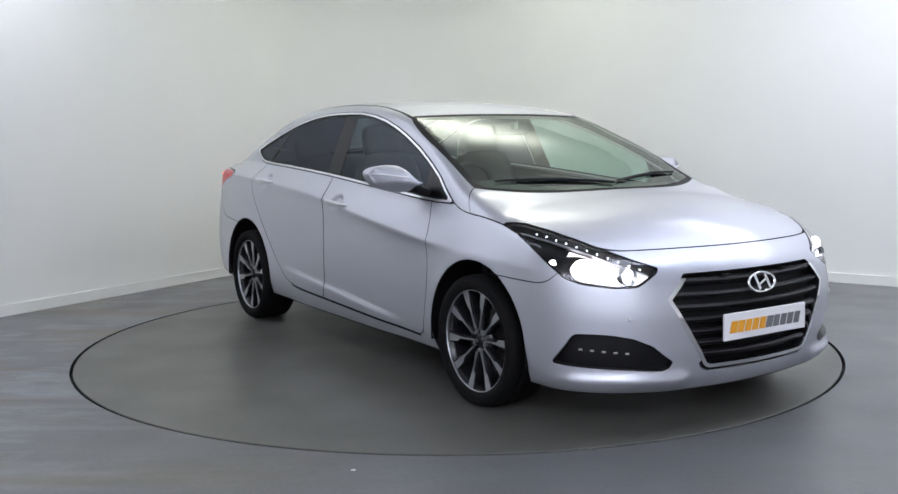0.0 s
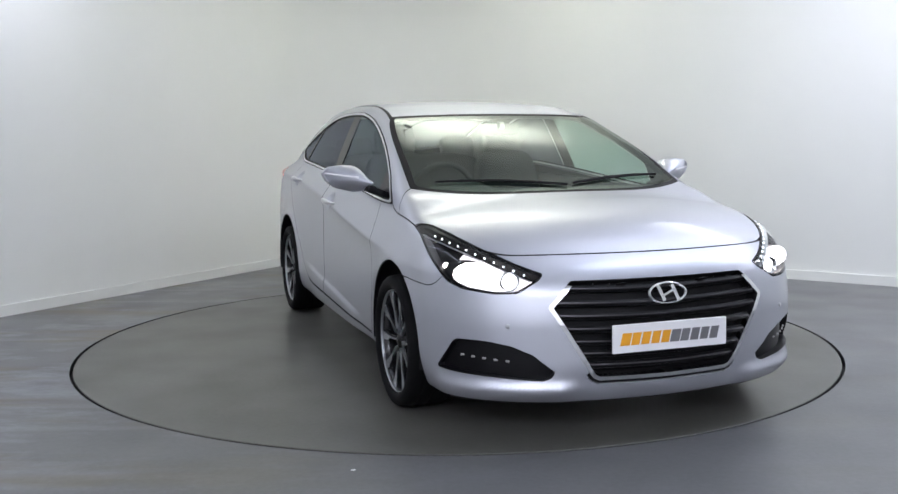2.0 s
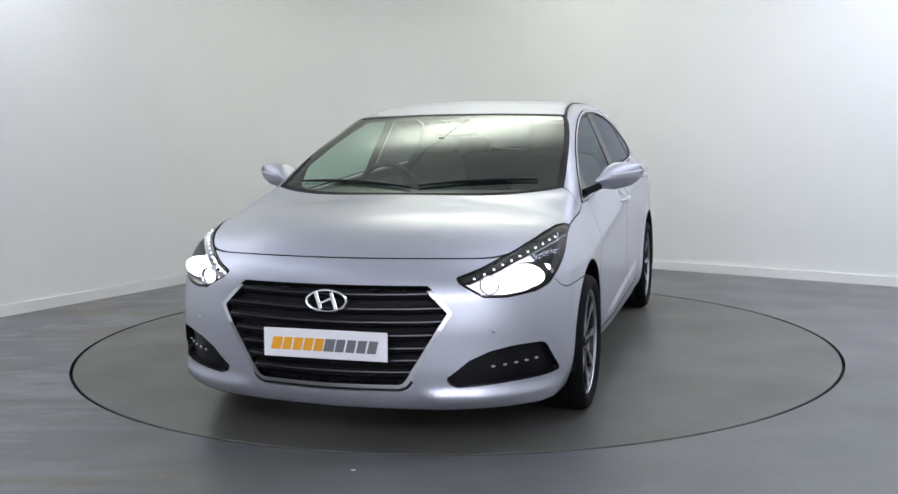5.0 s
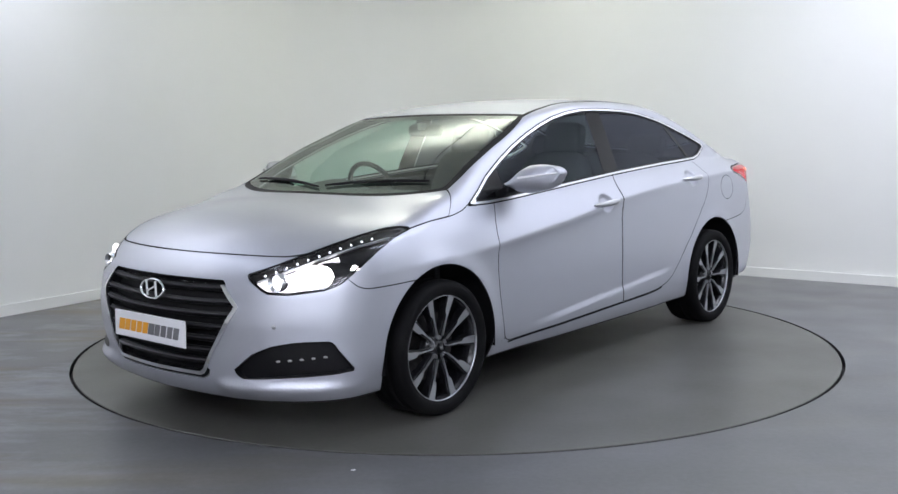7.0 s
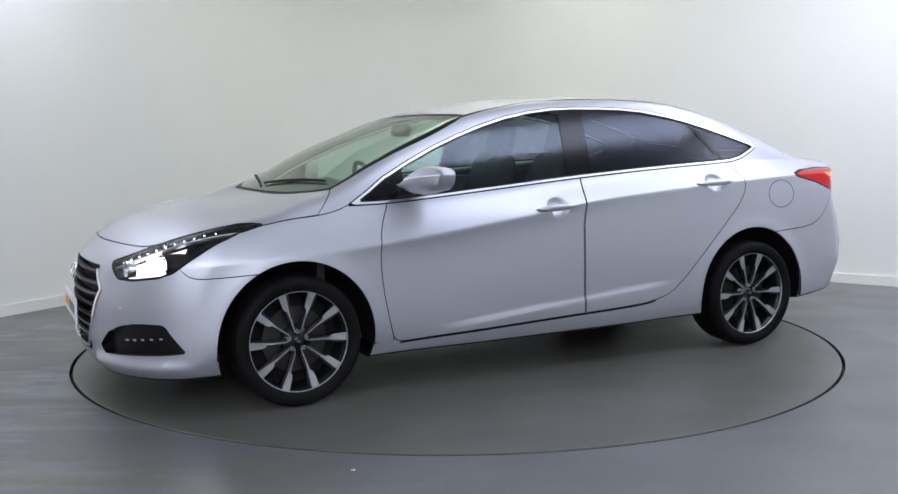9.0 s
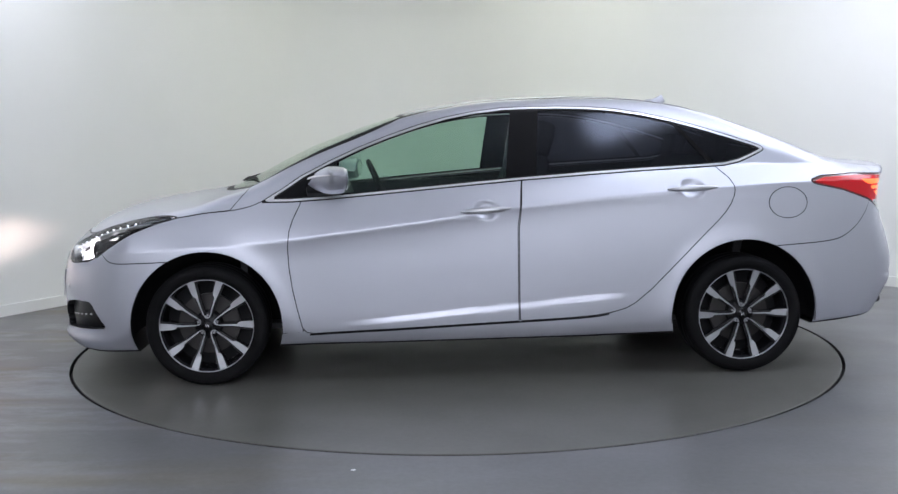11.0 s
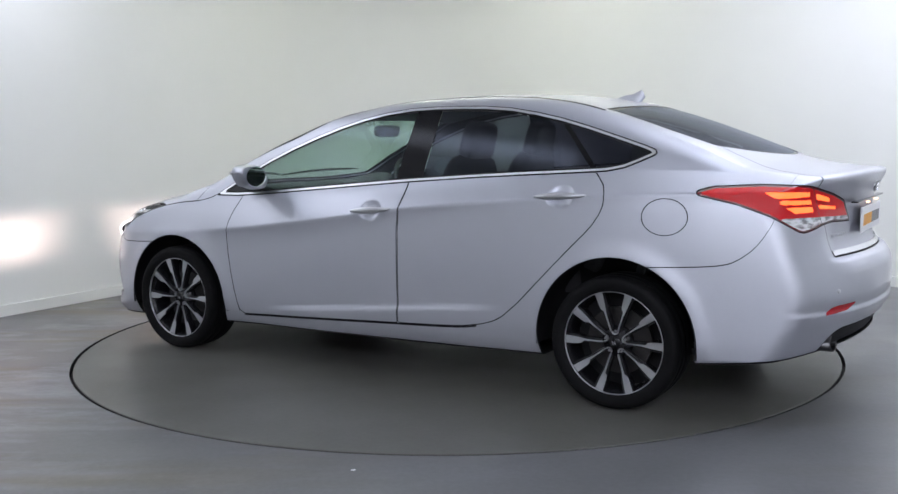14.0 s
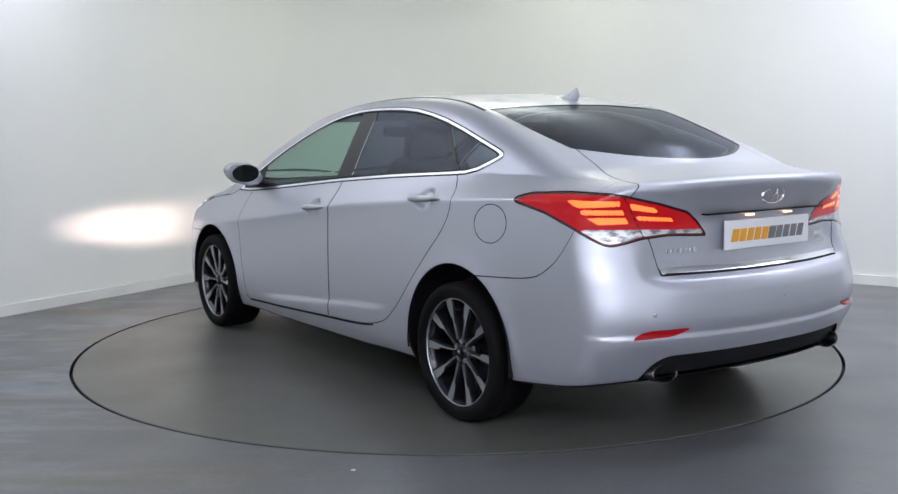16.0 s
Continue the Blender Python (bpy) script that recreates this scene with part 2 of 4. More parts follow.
nose_line = curve((0.10, 2.13), (0.17, 2.225), (0.24, 2.262), (0.36, 2.28), (0.48, 2.28), (0.6, 2.262), (0.68, 2.232), (0.77, 2.165), (0.9, 2.03))
tail_line = curve((0.2, -2.22), (0.3, -2.30), (0.40, -2.355), (0.46, -2.385), (0.55, -2.405), (0.64, -2.40), (0.69, -2.375), (0.72, -2.325), (0.80, -2.30), (0.90, -2.302),
                  (0.98, -2.325), (1.04, -2.357), (1.08, -2.38), (1.2, -2.40))
corner_line = curve((0.2, -2.22), (0.3, -2.30), (0.40, -2.355), (0.46, -2.385), (0.55, -2.402), (0.68, -2.375), (0.80, -2.335), (0.90, -2.315), (1.0, -2.325), (1.06, -2.36), (1.2, -2.40))
belt_line = curve((2.3, 0.80), (1.5, 0.875), (1.1, 0.925), (0.6, 0.953), (0.0, 1.002), (-0.25, 1.020), (-0.6, 1.046), (-1.15, 1.074), (-1.5, 1.09), (-2.0, 1.07), (-2.4, 1.05))
belt_width = curve((2.3, 0.80), (1.5, 0.835), (1.1, 0.822), (0.0, 0.808), (-1.0, 0.79), (-1.5, 0.765), (-1.9, 0.735), (-2.3, 0.67))
crease_line = curve((1.5, 0.70), (1.19, 0.715), (0.6, 0.776), (0.0, 0.853), (-0.25, 0.889), (-0.57, 0.92), (-1.23, 0.966), (-1.7, 0.99), (-2.3, 1.0))
plan_line = curve((2.3, 0.83), (2.1, 0.86), (1.9, 0.885), (1.65, 0.902), (1.385, 0.908), (0.8, 0.9), (0, 0.9), (-0.9, 0.903), (-1.385, 0.908), (-1.7, 0.897), (-1.95, 0.872), (-2.2, 0.825), (-2.4, 0.77))
flank = curve((0.1, -0.075), (0.17, -0.05), (0.21, -0.028), (0.28, -0.008), (0.36, -0.002), (0.55, 0.0), (0.7, -0.003), (0.8, -0.009), (0.9, -0.022), (1.0, -0.052))
sill_line = curve((2.3, 0.15), (2.1, 0.165), (1.8, 0.17), (1.0, 0.185), (0, 0.195), (-1.0, 0.21), (-1.75, 0.245), (-2.05, 0.275), (-2.3, 0.31), (-2.5, 0.33))


def half_width(x, z):
    plan, zb, wb, zc = plan_line(x), belt_line(x), belt_width(x), crease_line(x)
    low = plan + flank(z)
    d = z - zc
    fade = sstep(1.3, 0.8, x)
    low = low + fade * 0.021 * (np.exp(-np.sqrt(d * d + 1e-5) / np.where(d < 0, 0.055, 0.2)) - 0.45)
    step = z - (0.36 - 0.085 * x)
    low = low + 0.011 * sstep(0.016, -0.016, step) * sstep(0.75, 0.4, x) * sstep(-0.85, -0.5, x)
    for hub, rise in ARCHES:
        r = np.hypot(x - hub, z - rise)
        low = low + 0.010 * np.exp(-((r - ARCH) / 0.055) ** 2) * sstep(0.2, 0.35, z)
    for hx, hz in ((-0.036, 0.872), (-1.105, 0.967)):
        low = low - 0.026 * sstep(1.15, 0.45, np.hypot((x - hx) / 0.066, (z - hz - 0.002) / 0.048))
    # from the crease the shoulder leans in to the belt, and the glass on from there
    span = np.maximum(zb - zc, 0.03)
    u = np.clip(d / span, 0, 1)
    edge = low + (wb - low) * (0.55 * u + 0.45 * u * u)
    up = wb - 0.42 * (z - zb) - 0.10 * np.maximum(z - zb, 0) ** 2
    return np.where(d < 0, low, np.where(z < zb, edge, up))


def top_height(x, y):
    y2 = y * y
    ahead, behind = sstep(-0.1, 0.7, x), sstep(-0.7, -1.5, x)
    shifted = x + 0.24 * y2 * ahead - 0.24 * y2 * behind
    glass = sstep(0.1, 0.5, x) * sstep(1.5, 1.25, x)
    return top_line(shifted) - (0.075 - 0.07 * glass - 0.02 * behind) * y2


def nose(y, z):
    lip = 0.028 * np.exp(-((z - 0.226) / np.where(z > 0.226, 0.030, 0.05)) ** 2) * sstep(0.34, 0.46, np.abs(y))
    return nose_line(z) + lip - 0.24 * y * y - 0.42 * y ** 6


def tail(y, z):
    k = sstep(0.48, 0.66, np.abs(y))
    return tail_line(z) * (1 - k) + corner_line(z) * k - 0.012 * sstep(0.50, 0.475, z) + 0.27 * y * y + 0.14 * y ** 6


def body_field(x, y, z):
    """Below nought inside the body."""
    y = np.abs(y)
    side = (y - half_width(x, z)) * 0.95
    top = (z - top_height(x, y)) * 0.9
    f = smax(side, top, 0.045 + 0.02 * sstep(0.1, -0.4, x))
    f = smax(f, (x - nose(y, z)) * 0.9, 0.055)
    f = smax(f, (tail(y, z) - x) * 0.9, 0.05)
    return smax(f, sill_line(x) - z, 0.02)


def body_normal(p, e=0.002):
    g = np.empty_like(p)
    for i in range(3):
        d = np.zeros(3)
        d[i] = e
        g[:, i] = body_field(*(p + d).T) - body_field(*(p - d).T)
    return g / np.maximum(np.linalg.norm(g, axis=1), 1e-9)[:, None]


def body_half(columns=300, cap=90, rows=230):
    """The left half of the body's skin: points, normals and triangles."""
    x0, x1, zc = -1.75, 1.65, 0.60
    col = [(x0, a) for a in np.linspace(-math.pi / 2 + 0.004, 0, cap, endpoint=False)] + [(x, 0.0) for x in np.linspace(x0, x1, columns)]
    col += [(x1, a) for a in np.linspace(0, math.pi / 2 - 0.004, cap + 1)[1:]]
    col = np.array(col)
    # one row of the net follows the crease along the doors
    zk = crease_line(col[:, 0])
    turn = np.arctan2(zk - zc, half_width(col[:, 0], zk))
    k = int(rows * 0.58)
    j = np.arange(rows)
    P = np.where(j[None] <= k, -math.pi / 2 + (turn[:, None] + math.pi / 2) * (j / k)[None], turn[:, None] + (math.pi / 2 - turn[:, None]) * ((j - k) / (rows - 1 - k))[None])
    P[:, 0], P[:, -1] = -math.pi / 2, math.pi / 2
    X = np.repeat(col[:, :1], rows, 1)
    A = np.repeat(col[:, 1:], rows, 1)
    way = np.stack([np.sin(A), np.cos(A) * np.cos(P), np.cos(A) * np.sin(P)], -1).reshape(-1, 3)
    way[np.abs(way) < 1e-9] = 0
    eye = np.stack([X, 0 * X, 0 * X + zc], -1).reshape(-1, 3)
    lo, hi = np.zeros(len(eye)), np.full(len(eye), 1.6)
    for _ in range(26):
        mid = (lo + hi) / 2
        inside = body_field(*(eye + way * mid[:, None]).T) < 0
        lo, hi = np.where(inside, mid, lo), np.where(inside, hi, mid)
    p = eye + way * ((lo + hi) / 2)[:, None]
    n = body_normal(p)
    nc, nr = len(col), rows
    i, j = np.meshgrid(np.arange(nc - 1), np.arange(nr - 1), indexing="ij")
    a = (i * nr + j).ravel()
    b, c, d = a + nr, a + nr + 1, a + 1
    tri = np.concatenate([np.stack([a, d, c], -1), np.stack([a, c, b], -1)])
    return p, n, tri


# ---- cutting the skin into panels ----
def take(mesh, keep):
    """The triangles of a mesh that keep names, with unused points dropped."""
    p, n, t = mesh
    t = t[keep]
    used, back = np.unique(t, return_inverse=True)
    return p[used], n[used], back.reshape(-1, 3)


def clip(mesh, field):
    """Cuts a mesh along field = 0. Returns the part where it is below nought, and the rest."""
    p, n, t = mesh
    if len(t) == 0:
        return mesh, mesh
    f = np.asarray(field(*p.T), float)
    f = np.where(np.abs(f) < 1e-6, 1e-6, f)
    s = f[t] < 0
    k = s.sum(1)
    mixed = t[(k == 1) | (k == 2)]
    sm = f[mixed] < 0
    lone = np.where(sm.sum(1) == 1, sm.argmax(1), (~sm).argmax(1))
    r = np.arange(len(mixed))
    a, b, c = mixed[r, lone], mixed[r, (lone + 1) % 3], mixed[r, (lone + 2) % 3]
    edges = np.concatenate([np.stack([a, b], 1), np.stack([a, c], 1)])
    uniq, back = np.unique(np.sort(edges, 1), axis=0, return_inverse=True)
    back = back.ravel()
    w = (f[uniq[:, 0]] / (f[uniq[:, 0]] - f[uniq[:, 1]]))[:, None] if len(uniq) else np.zeros((0, 1))
    np_ = p[uniq[:, 0]] * (1 - w) + p[uniq[:, 1]] * w
    nn_ = n[uniq[:, 0]] * (1 - w) + n[uniq[:, 1]] * w
    nn_ /= np.maximum(np.linalg.norm(nn_, axis=1), 1e-9)[:, None]
    ab, ac = back[:len(a)] + len(p), back[len(a):] + len(p)
    lone_in = f[a] < 0
    tip = np.stack([a, ab, ac], 1)
    base = np.concatenate([np.stack([ab, b, c], 1), np.stack([ab, c, ac], 1)])
    base_in = np.concatenate([~lone_in, ~lone_in])
    P2, N2 = np.concatenate([p, np_]), np.concatenate([n, nn_])
    inner = np.concatenate([t[k == 3], tip[lone_in], base[base_in]])
    outer = np.concatenate([t[k == 0], tip[~lone_in], base[~base_in]])
    return take((P2, N2, inner), slice(None)), take((P2, N2, outer), slice(None))


def polygon(*pts):
    """The signed distance to a closed outline, below nought inside."""
    q = np.array(pts, float)

    def sd(u, v):
        u, v = np.asarray(u, float), np.asarray(v, float)
        d, inside = np.full(u.shape, 9.0), np.zeros(u.shape, bool)
        for (ax, ay), (bx, by) in zip(q, np.roll(q, -1, 0)):
            ex, ey = bx - ax, by - ay
            h = np.clip(((u - ax) * ex + (v - ay) * ey) / max(ex * ex + ey * ey, 1e-12), 0, 1)
            d = np.minimum(d, np.hypot(u - ax - ex * h, v - ay - ey * h))
            cross = ((ay > v) != (by > v)) & (u < (bx - ax) * (v - ay) / (by - ay if by != ay else 1e-9) + ax)
            inside ^= cross
        return np.where(inside, -d, d)
    return sd


def rounded(pts, steps=6, closed=True):
    """Points along a smooth closed line through pts (Catmull-Rom)."""
    out, n = [], len(pts)
    for i in range(n):
        a, b, c, d = (np.array(pts[(i + k) % n], float) for k in (-1, 0, 1, 2))
        for s in range(steps):
            t = s / steps
            out.append(tuple(0.5 * (2 * b + (c - a) * t + (2 * a - 5 * b + 4 * c - d) * t * t + (3 * b - a - 3 * c + d) * t ** 3)))
    return out


def both(mesh):
    """A left half joined with its mirror image."""
    p, n, t = mesh
    return np.concatenate([p, p * [1, -1, 1]]), np.concatenate([n, n * [1, -1, 1]]), np.concatenate([t, t[:, ::-1] + len(p)])


def mirrored(mesh):
    p, n, t = mesh
    return p * [1, -1, 1], n * [1, -1, 1], t[:, ::-1]


def pushed(mesh, d):
    p, n, t = mesh
    return p + n * d, n, t


GAP = 0.0024


def lift(mesh, field, gap=GAP):
    """Takes a panel out of the skin, leaving an open joint round it."""
    inner, rest = clip(mesh, lambda x, y, z: field(x, y, z) - gap)
    return clip(inner, lambda x, y, z: field(x, y, z) + gap)[0], rest


def skin(name, mesh, mat, parent, label=""):
    p, n, t = mesh
    return mesh_ob(name, p, t, mat, parent, label, normals=n)


def pair(name, mesh, mat, parent, label=""):
    return [skin(name, mesh, mat, parent, label), skin(name, mirrored(mesh), mat, parent, label)]


def rim_wall(mesh, depth):
    """The walls of a recess: the open edges of a patch drawn inwards by depth, as points and quads."""
    p, n, t = mesh
    e = np.concatenate([t[:, [0, 1]], t[:, [1, 2]], t[:, [2, 0]]])
    key = np.sort(e, 1)
    _, first, count = np.unique(key, axis=0, return_index=True, return_counts=True)
    rim = e[first[count == 1]]
    used, back = np.unique(rim, return_inverse=True)
    back = back.reshape(-1, 2)
    k = len(used)
    pts = np.concatenate([p[used], p[used] - n[used] * depth])
    return pts, [(b, a, a + k, b + k) for a, b in back]


def x_on_nose(y, z):
    lo, hi = 1.6, 2.6
    for _ in range(40):
        m = (lo + hi) / 2
        lo, hi = (m, hi) if body_field(np.array(m), np.array(y), np.array(z)) < 0 else (lo, m)
    return lo


def x_on_tail(y, z):
    lo, hi = -2.7, -1.5
    for _ in range(40):
        m = (lo + hi) / 2
        lo, hi = (lo, m) if body_field(np.array(m), np.array(y), np.array(z)) < 0 else (m, hi)
    return hi


def y_on_side(x, z):
    lo, hi = 0.3, 1.2
    for _ in range(40):
        m = (lo + hi) / 2
        lo, hi = (m, hi) if body_field(np.array(x), np.array(m), np.array(z)) < 0 else (lo, m)
    return lo
# ---- the room: two white walls that meet in a rounded corner, skirting, floor, ceiling, turntable ----
LEFT_A, LEFT_W = Vector((-3.27, 0.91)), Vector((0.504, 0.864)).normalized()
RIGHT_A, RIGHT_W = Vector((2.172, 2.838)), Vector((0.819, -0.574)).normalized()


def room_outline(inset=0.0, turn_steps=24):
    """The walls' line in plan: left wall, rounded corner, right wall; then round behind the camera."""
    nl, nr = Vector((LEFT_W.y, -LEFT_W.x)), Vector((-RIGHT_W.y, RIGHT_W.x)) * -1
    a, b = LEFT_A + nl * inset, RIGHT_A + nr * inset
    d = LEFT_W.x * RIGHT_W.y - LEFT_W.y * RIGHT_W.x
    s = ((b - a).x * RIGHT_W.y - (b - a).y * RIGHT_W.x) / d
    corner = a + LEFT_W * s
    cut = 1.5 - inset
    turn = math.acos(max(-1, min(1, LEFT_W.dot(RIGHT_W))))
    radius = cut / math.tan(turn / 2)
    start = corner - LEFT_W * cut
    centre = start + Vector((LEFT_W.y, -LEFT_W.x)) * radius
    a0 = math.atan2((start - centre).y, (start - centre).x)
    arc = [centre + Vector((math.cos(a0 - turn * i / turn_steps), math.sin(a0 - turn * i / turn_steps))) * radius for i in range(turn_steps + 1)]
    return [corner - LEFT_W * (11.5 - inset)] + arc + [corner + RIGHT_W * (9.5 - inset)]


def wall_strip(name, inner, outer, z0, z1, mat, round_top=0.0):
    n = len(inner)
    v = [(*p, z0) for p in inner] + [(*p, z1) for p in inner] + [(*p, z1) for p in outer] + [(*p, z0) for p in outer]
    f = []
    for i in range(n - 1):
        for k in range(4):
            a, b = k * n, (k + 1) % 4 * n
            f.append((a + i, a + i + 1, b + i + 1, b + i))
    f += [(0, n, 2 * n, 3 * n), (n - 1, 4 * n - 1, 3 * n - 1, 2 * n - 1)]
    me = mesh_ob(name, v, f, mat, smooth=True)
    me.data.set_sharp_from_angle(angle=radians(40))
    return tagged(me, kind="structure")


tagged(wall_strip("wall_north", room_outline(), room_outline(-0.15), 0.0, CEIL, WALL), "white painted studio walls meeting in a rounded corner", "wall")
tagged(wall_strip("baseboard", room_outline(0.022), room_outline(0.0), 0.0, 0.080, WALL), "white painted skirting board along the studio wall", "skirting")
ends = room_outline()
e0, e1 = ends[0], ends[-1]
far = e0 + RIGHT_W * 9.5
for name, a, b in (("wall_south", e0, far), ("wall_east", far, e1)):
    w = (b - a).normalized()
    side = 1 if (Vector((0, 0)) - a).dot(Vector((w.y, -w.x))) > 0 else -1
    out = Vector((w.y, -w.x)) * -0.15 * side
    tagged(wall_strip(name, [a, b], [a + out, b + out], 0.0, CEIL, WALL), "plain white painted wall behind the camera", "wall")

TABLE_R = 2.245
bm = bmesh.new()
ring = [bm.verts.new((TABLE_R * math.cos(a), TABLE_R * math.sin(a), 0.0)) for a in np.linspace(0, 2 * math.pi, 160, endpoint=False)]
rim = [bm.verts.new((14 * math.cos(a), 14 * math.sin(a), 0.0)) for a in np.linspace(0, 2 * math.pi, 160, endpoint=False)]
low = [bm.verts.new((v.co.x, v.co.y, -0.06)) for v in ring]
for i in range(160):
    j = (i + 1) % 160
    bm.faces.new((ring[j], ring[i], rim[i], rim[j]))
    bm.faces.new((ring[i], ring[j], low[j], low[i]))
bm.faces.new(low)
tagged(part("floor", bm, FLOOR, None, "worn grey painted concrete floor with pale scuffs"), category="floor", kind="structure")
tagged(part("ceiling", box_bm(28, 28, 0.1, Matrix.Translation((0, 0, CEIL + 0.05))), CEILING, None, "white studio ceiling"), category="ceiling", kind="structure")

# a small dark sensor and a loose cable on the ceiling, seen mirrored in the windscreen
tagged(part("ceiling_sensor", lathe_bm([(0.0005, 0.0), (0.030, 0.0), (0.030, -0.02), (0.026, -0.042), (0.014, -0.055), (0.0005, -0.058)], 24, m=Matrix.Translation((-0.32, 1.735, CEIL)) @ Matrix.Rotation(radians(90), 4, "X")), GLOSS, None, "small black dome sensor on the studio ceiling", smooth=True), category="sensor")
bm, rows = bmesh.new(), []
run = curve((0.30, -0.80), (0.75, -0.64), (0.90, -0.565), (1.55, -0.34), (2.07, -0.155), (2.70, 0.09), (3.2, 0.30))
for y in np.linspace(0.35, 3.1, 45):
    c = Vector((float(run(y)), y, CEIL - 0.045))
    rows.append([bm.verts.new(c + Vector((0.007 * math.cos(q), 0, 0.007 * math.sin(q)))) for q in np.linspace(0, 2 * math.pi, 8, endpoint=False)])
for p0, p1 in zip(rows, rows[1:]):
    for i in range(8):
        bm.faces.new((p0[i], p0[(i + 1) % 8], p1[(i + 1) % 8], p1[i]))
for y in (0.5, 1.7, 2.95):
    box_bm(0.016, 0.012, 0.06, Matrix.Translation((float(run(y)), y, CEIL - 0.026)), 0.002, bm)
tagged(part("ceiling_cable", bm, BLACK, None, "thin dark cable clipped along the studio ceiling", smooth=True), category="cable")

# a scrap of white paper on the floor
bm = bmesh.new()
bmesh.ops.create_grid(bm, x_segments=4, y_segments=3, size=0.5, matrix=pose(-0.3925, -2.408, 0.003, 0, 0, 24) @ Matrix.Diagonal((0.017, 0.013, 1, 1)))
for k, v in enumerate(bm.verts):
    v.co.z += 0.0022 * (0.5 + 0.5 * math.sin(k * 2.4))
bmesh.ops.solidify(bm, geom=bm.faces[:], thickness=0.0006)
tagged(part("paper_scrap", bm, PLATE, None, "tiny crumpled white paper scrap on the grey floor"), category="paper")

turntable = tagged(new("turntable"), "round grey turntable flush with the floor under the car", "turntable")
part("platform", lathe_bm([(0.0005, 0.0), (1.2, 0.0), (TABLE_R - 0.021, 0.0), (TABLE_R - 0.018, -0.003), (TABLE_R - 0.018, -0.055), (0.0005, -0.055)], 160, m=Matrix.Rotation(radians(90), 4, "X")), TABLE, turntable)
part("ring_gap", lathe_bm([(TABLE_R - 0.0175, -0.004), (TABLE_R - 0.0175, -0.045), (TABLE_R - 0.0005, -0.045), (TABLE_R - 0.0005, -0.002)], 160, m=Matrix.Rotation(radians(90), 4, "X")), BLACK, turntable, "black gap round the turntable")
# ---- the car: panels ----
car = tagged(new("car"), "silver four-door saloon car with its headlights on", "car")
SKIN = body_half()

# outlines, in side view (x, z), from above (x, y), or slantwise at the corners
DLO = polygon(*([(1.104, 0.927), (0.95, 0.928), (0.78, 0.938), (0.6, 0.952), (0.304, 0.977), (0.008, 1.002), (-0.228, 1.021), (-0.579, 1.045), (-0.871, 1.062), (-1.163, 1.076), (-1.30, 1.084)]
                + [(-1.38, 1.10), (-1.45, 1.128), (-1.505, 1.153), (-1.518, 1.162), (-1.512, 1.175), (-1.464, 1.194), (-1.321, 1.24), (-1.177, 1.285), (-1.033, 1.325), (-0.887, 1.357), (-0.739, 1.381),
                   (-0.591, 1.393), (-0.44, 1.397), (-0.291, 1.397), (-0.141, 1.392), (0.011, 1.374), (0.162, 1.345), (0.313, 1.303), (0.464, 1.252), (0.613, 1.194), (0.761, 1.127), (0.908, 1.052), (1.0, 0.99)]))
HEAD = polygon(*[(-0.676, 0.857), (-0.76, 0.865), (-0.843, 0.863), (-1.004, 0.839), (-1.165, 0.807), (-1.33, 0.769), (-1.5, 0.727), (-1.649, 0.694), (-1.645, 0.678), (-1.631, 0.668), (-1.56, 0.632), (-1.533, 0.622),
                 (-1.408, 0.619), (-1.207, 0.635), (-1.11, 0.658), (-1.015, 0.71), (-0.892, 0.779), (-0.79, 0.825)])
FOG = polygon(*[(-1.745, 0.305), (-1.632, 0.377), (-1.519, 0.412), (-1.40, 0.427), (-1.31, 0.431), (-1.178, 0.430), (-1.15, 0.415), (-1.131, 0.392), (-1.04, 0.308), (-1.05, 0.298), (-1.153, 0.290), (-1.422, 0.281), (-1.683, 0.268), (-1.72, 0.278)])
GRILLE = polygon((-0.3, 0.668), (0.40, 0.668), (0.497, 0.572), (0.499, 0.562), (0.407, 0.411), (0.333, 0.290), (0.318, 0.275), (0.295, 0.265), (-0.3, 0.258))
TAIL = polygon(*[(0.884, 0.994), (0.905, 1.006), (0.988, 1.023), (1.208, 1.032), (1.42, 1.028), (1.49, 1.022), (1.70, 0.985), (1.844, 0.951), (1.90, 0.91), (1.948, 0.86), (1.945, 0.853), (1.743, 0.86), (1.60, 0.852), (1.50, 0.835), (1.436, 0.827), (1.39, 0.834), (1.322, 0.858),
                 (1.219, 0.899), (1.07, 0.947), (0.94, 0.974), (0.895, 0.983)])
FRONT_DOOR = polygon((0.90, 0.96), (0.914, 0.91), (0.948, 0.84), (0.966, 0.784), (0.975, 0.697), (0.971, 0.60), (0.957, 0.489), (0.935, 0.38), (0.912, 0.285), (0.895, 0.262), (0.86, 0.253), (-0.199, 0.299), (-0.196, 0.776), (-0.222, 1.0), (-0.24, 1.10), (0.3, 1.1))
REAR_DOOR = polygon(*[(-0.203, 0.776), (-0.205, 0.299), (-0.457, 0.310), (-0.60, 0.320), (-0.69, 0.335), (-0.755, 0.353), (-0.806, 0.379), (-0.892, 0.452), (-1.146, 0.712), (-1.235, 0.80), (-1.274, 0.843), (-1.305, 0.89), (-1.321, 0.93), (-1.325, 0.96),
                      (-1.322, 0.984), (-1.305, 1.02), (-1.249, 1.076), (-1.18, 1.15), (-0.3, 1.15), (-0.229, 1.03)])
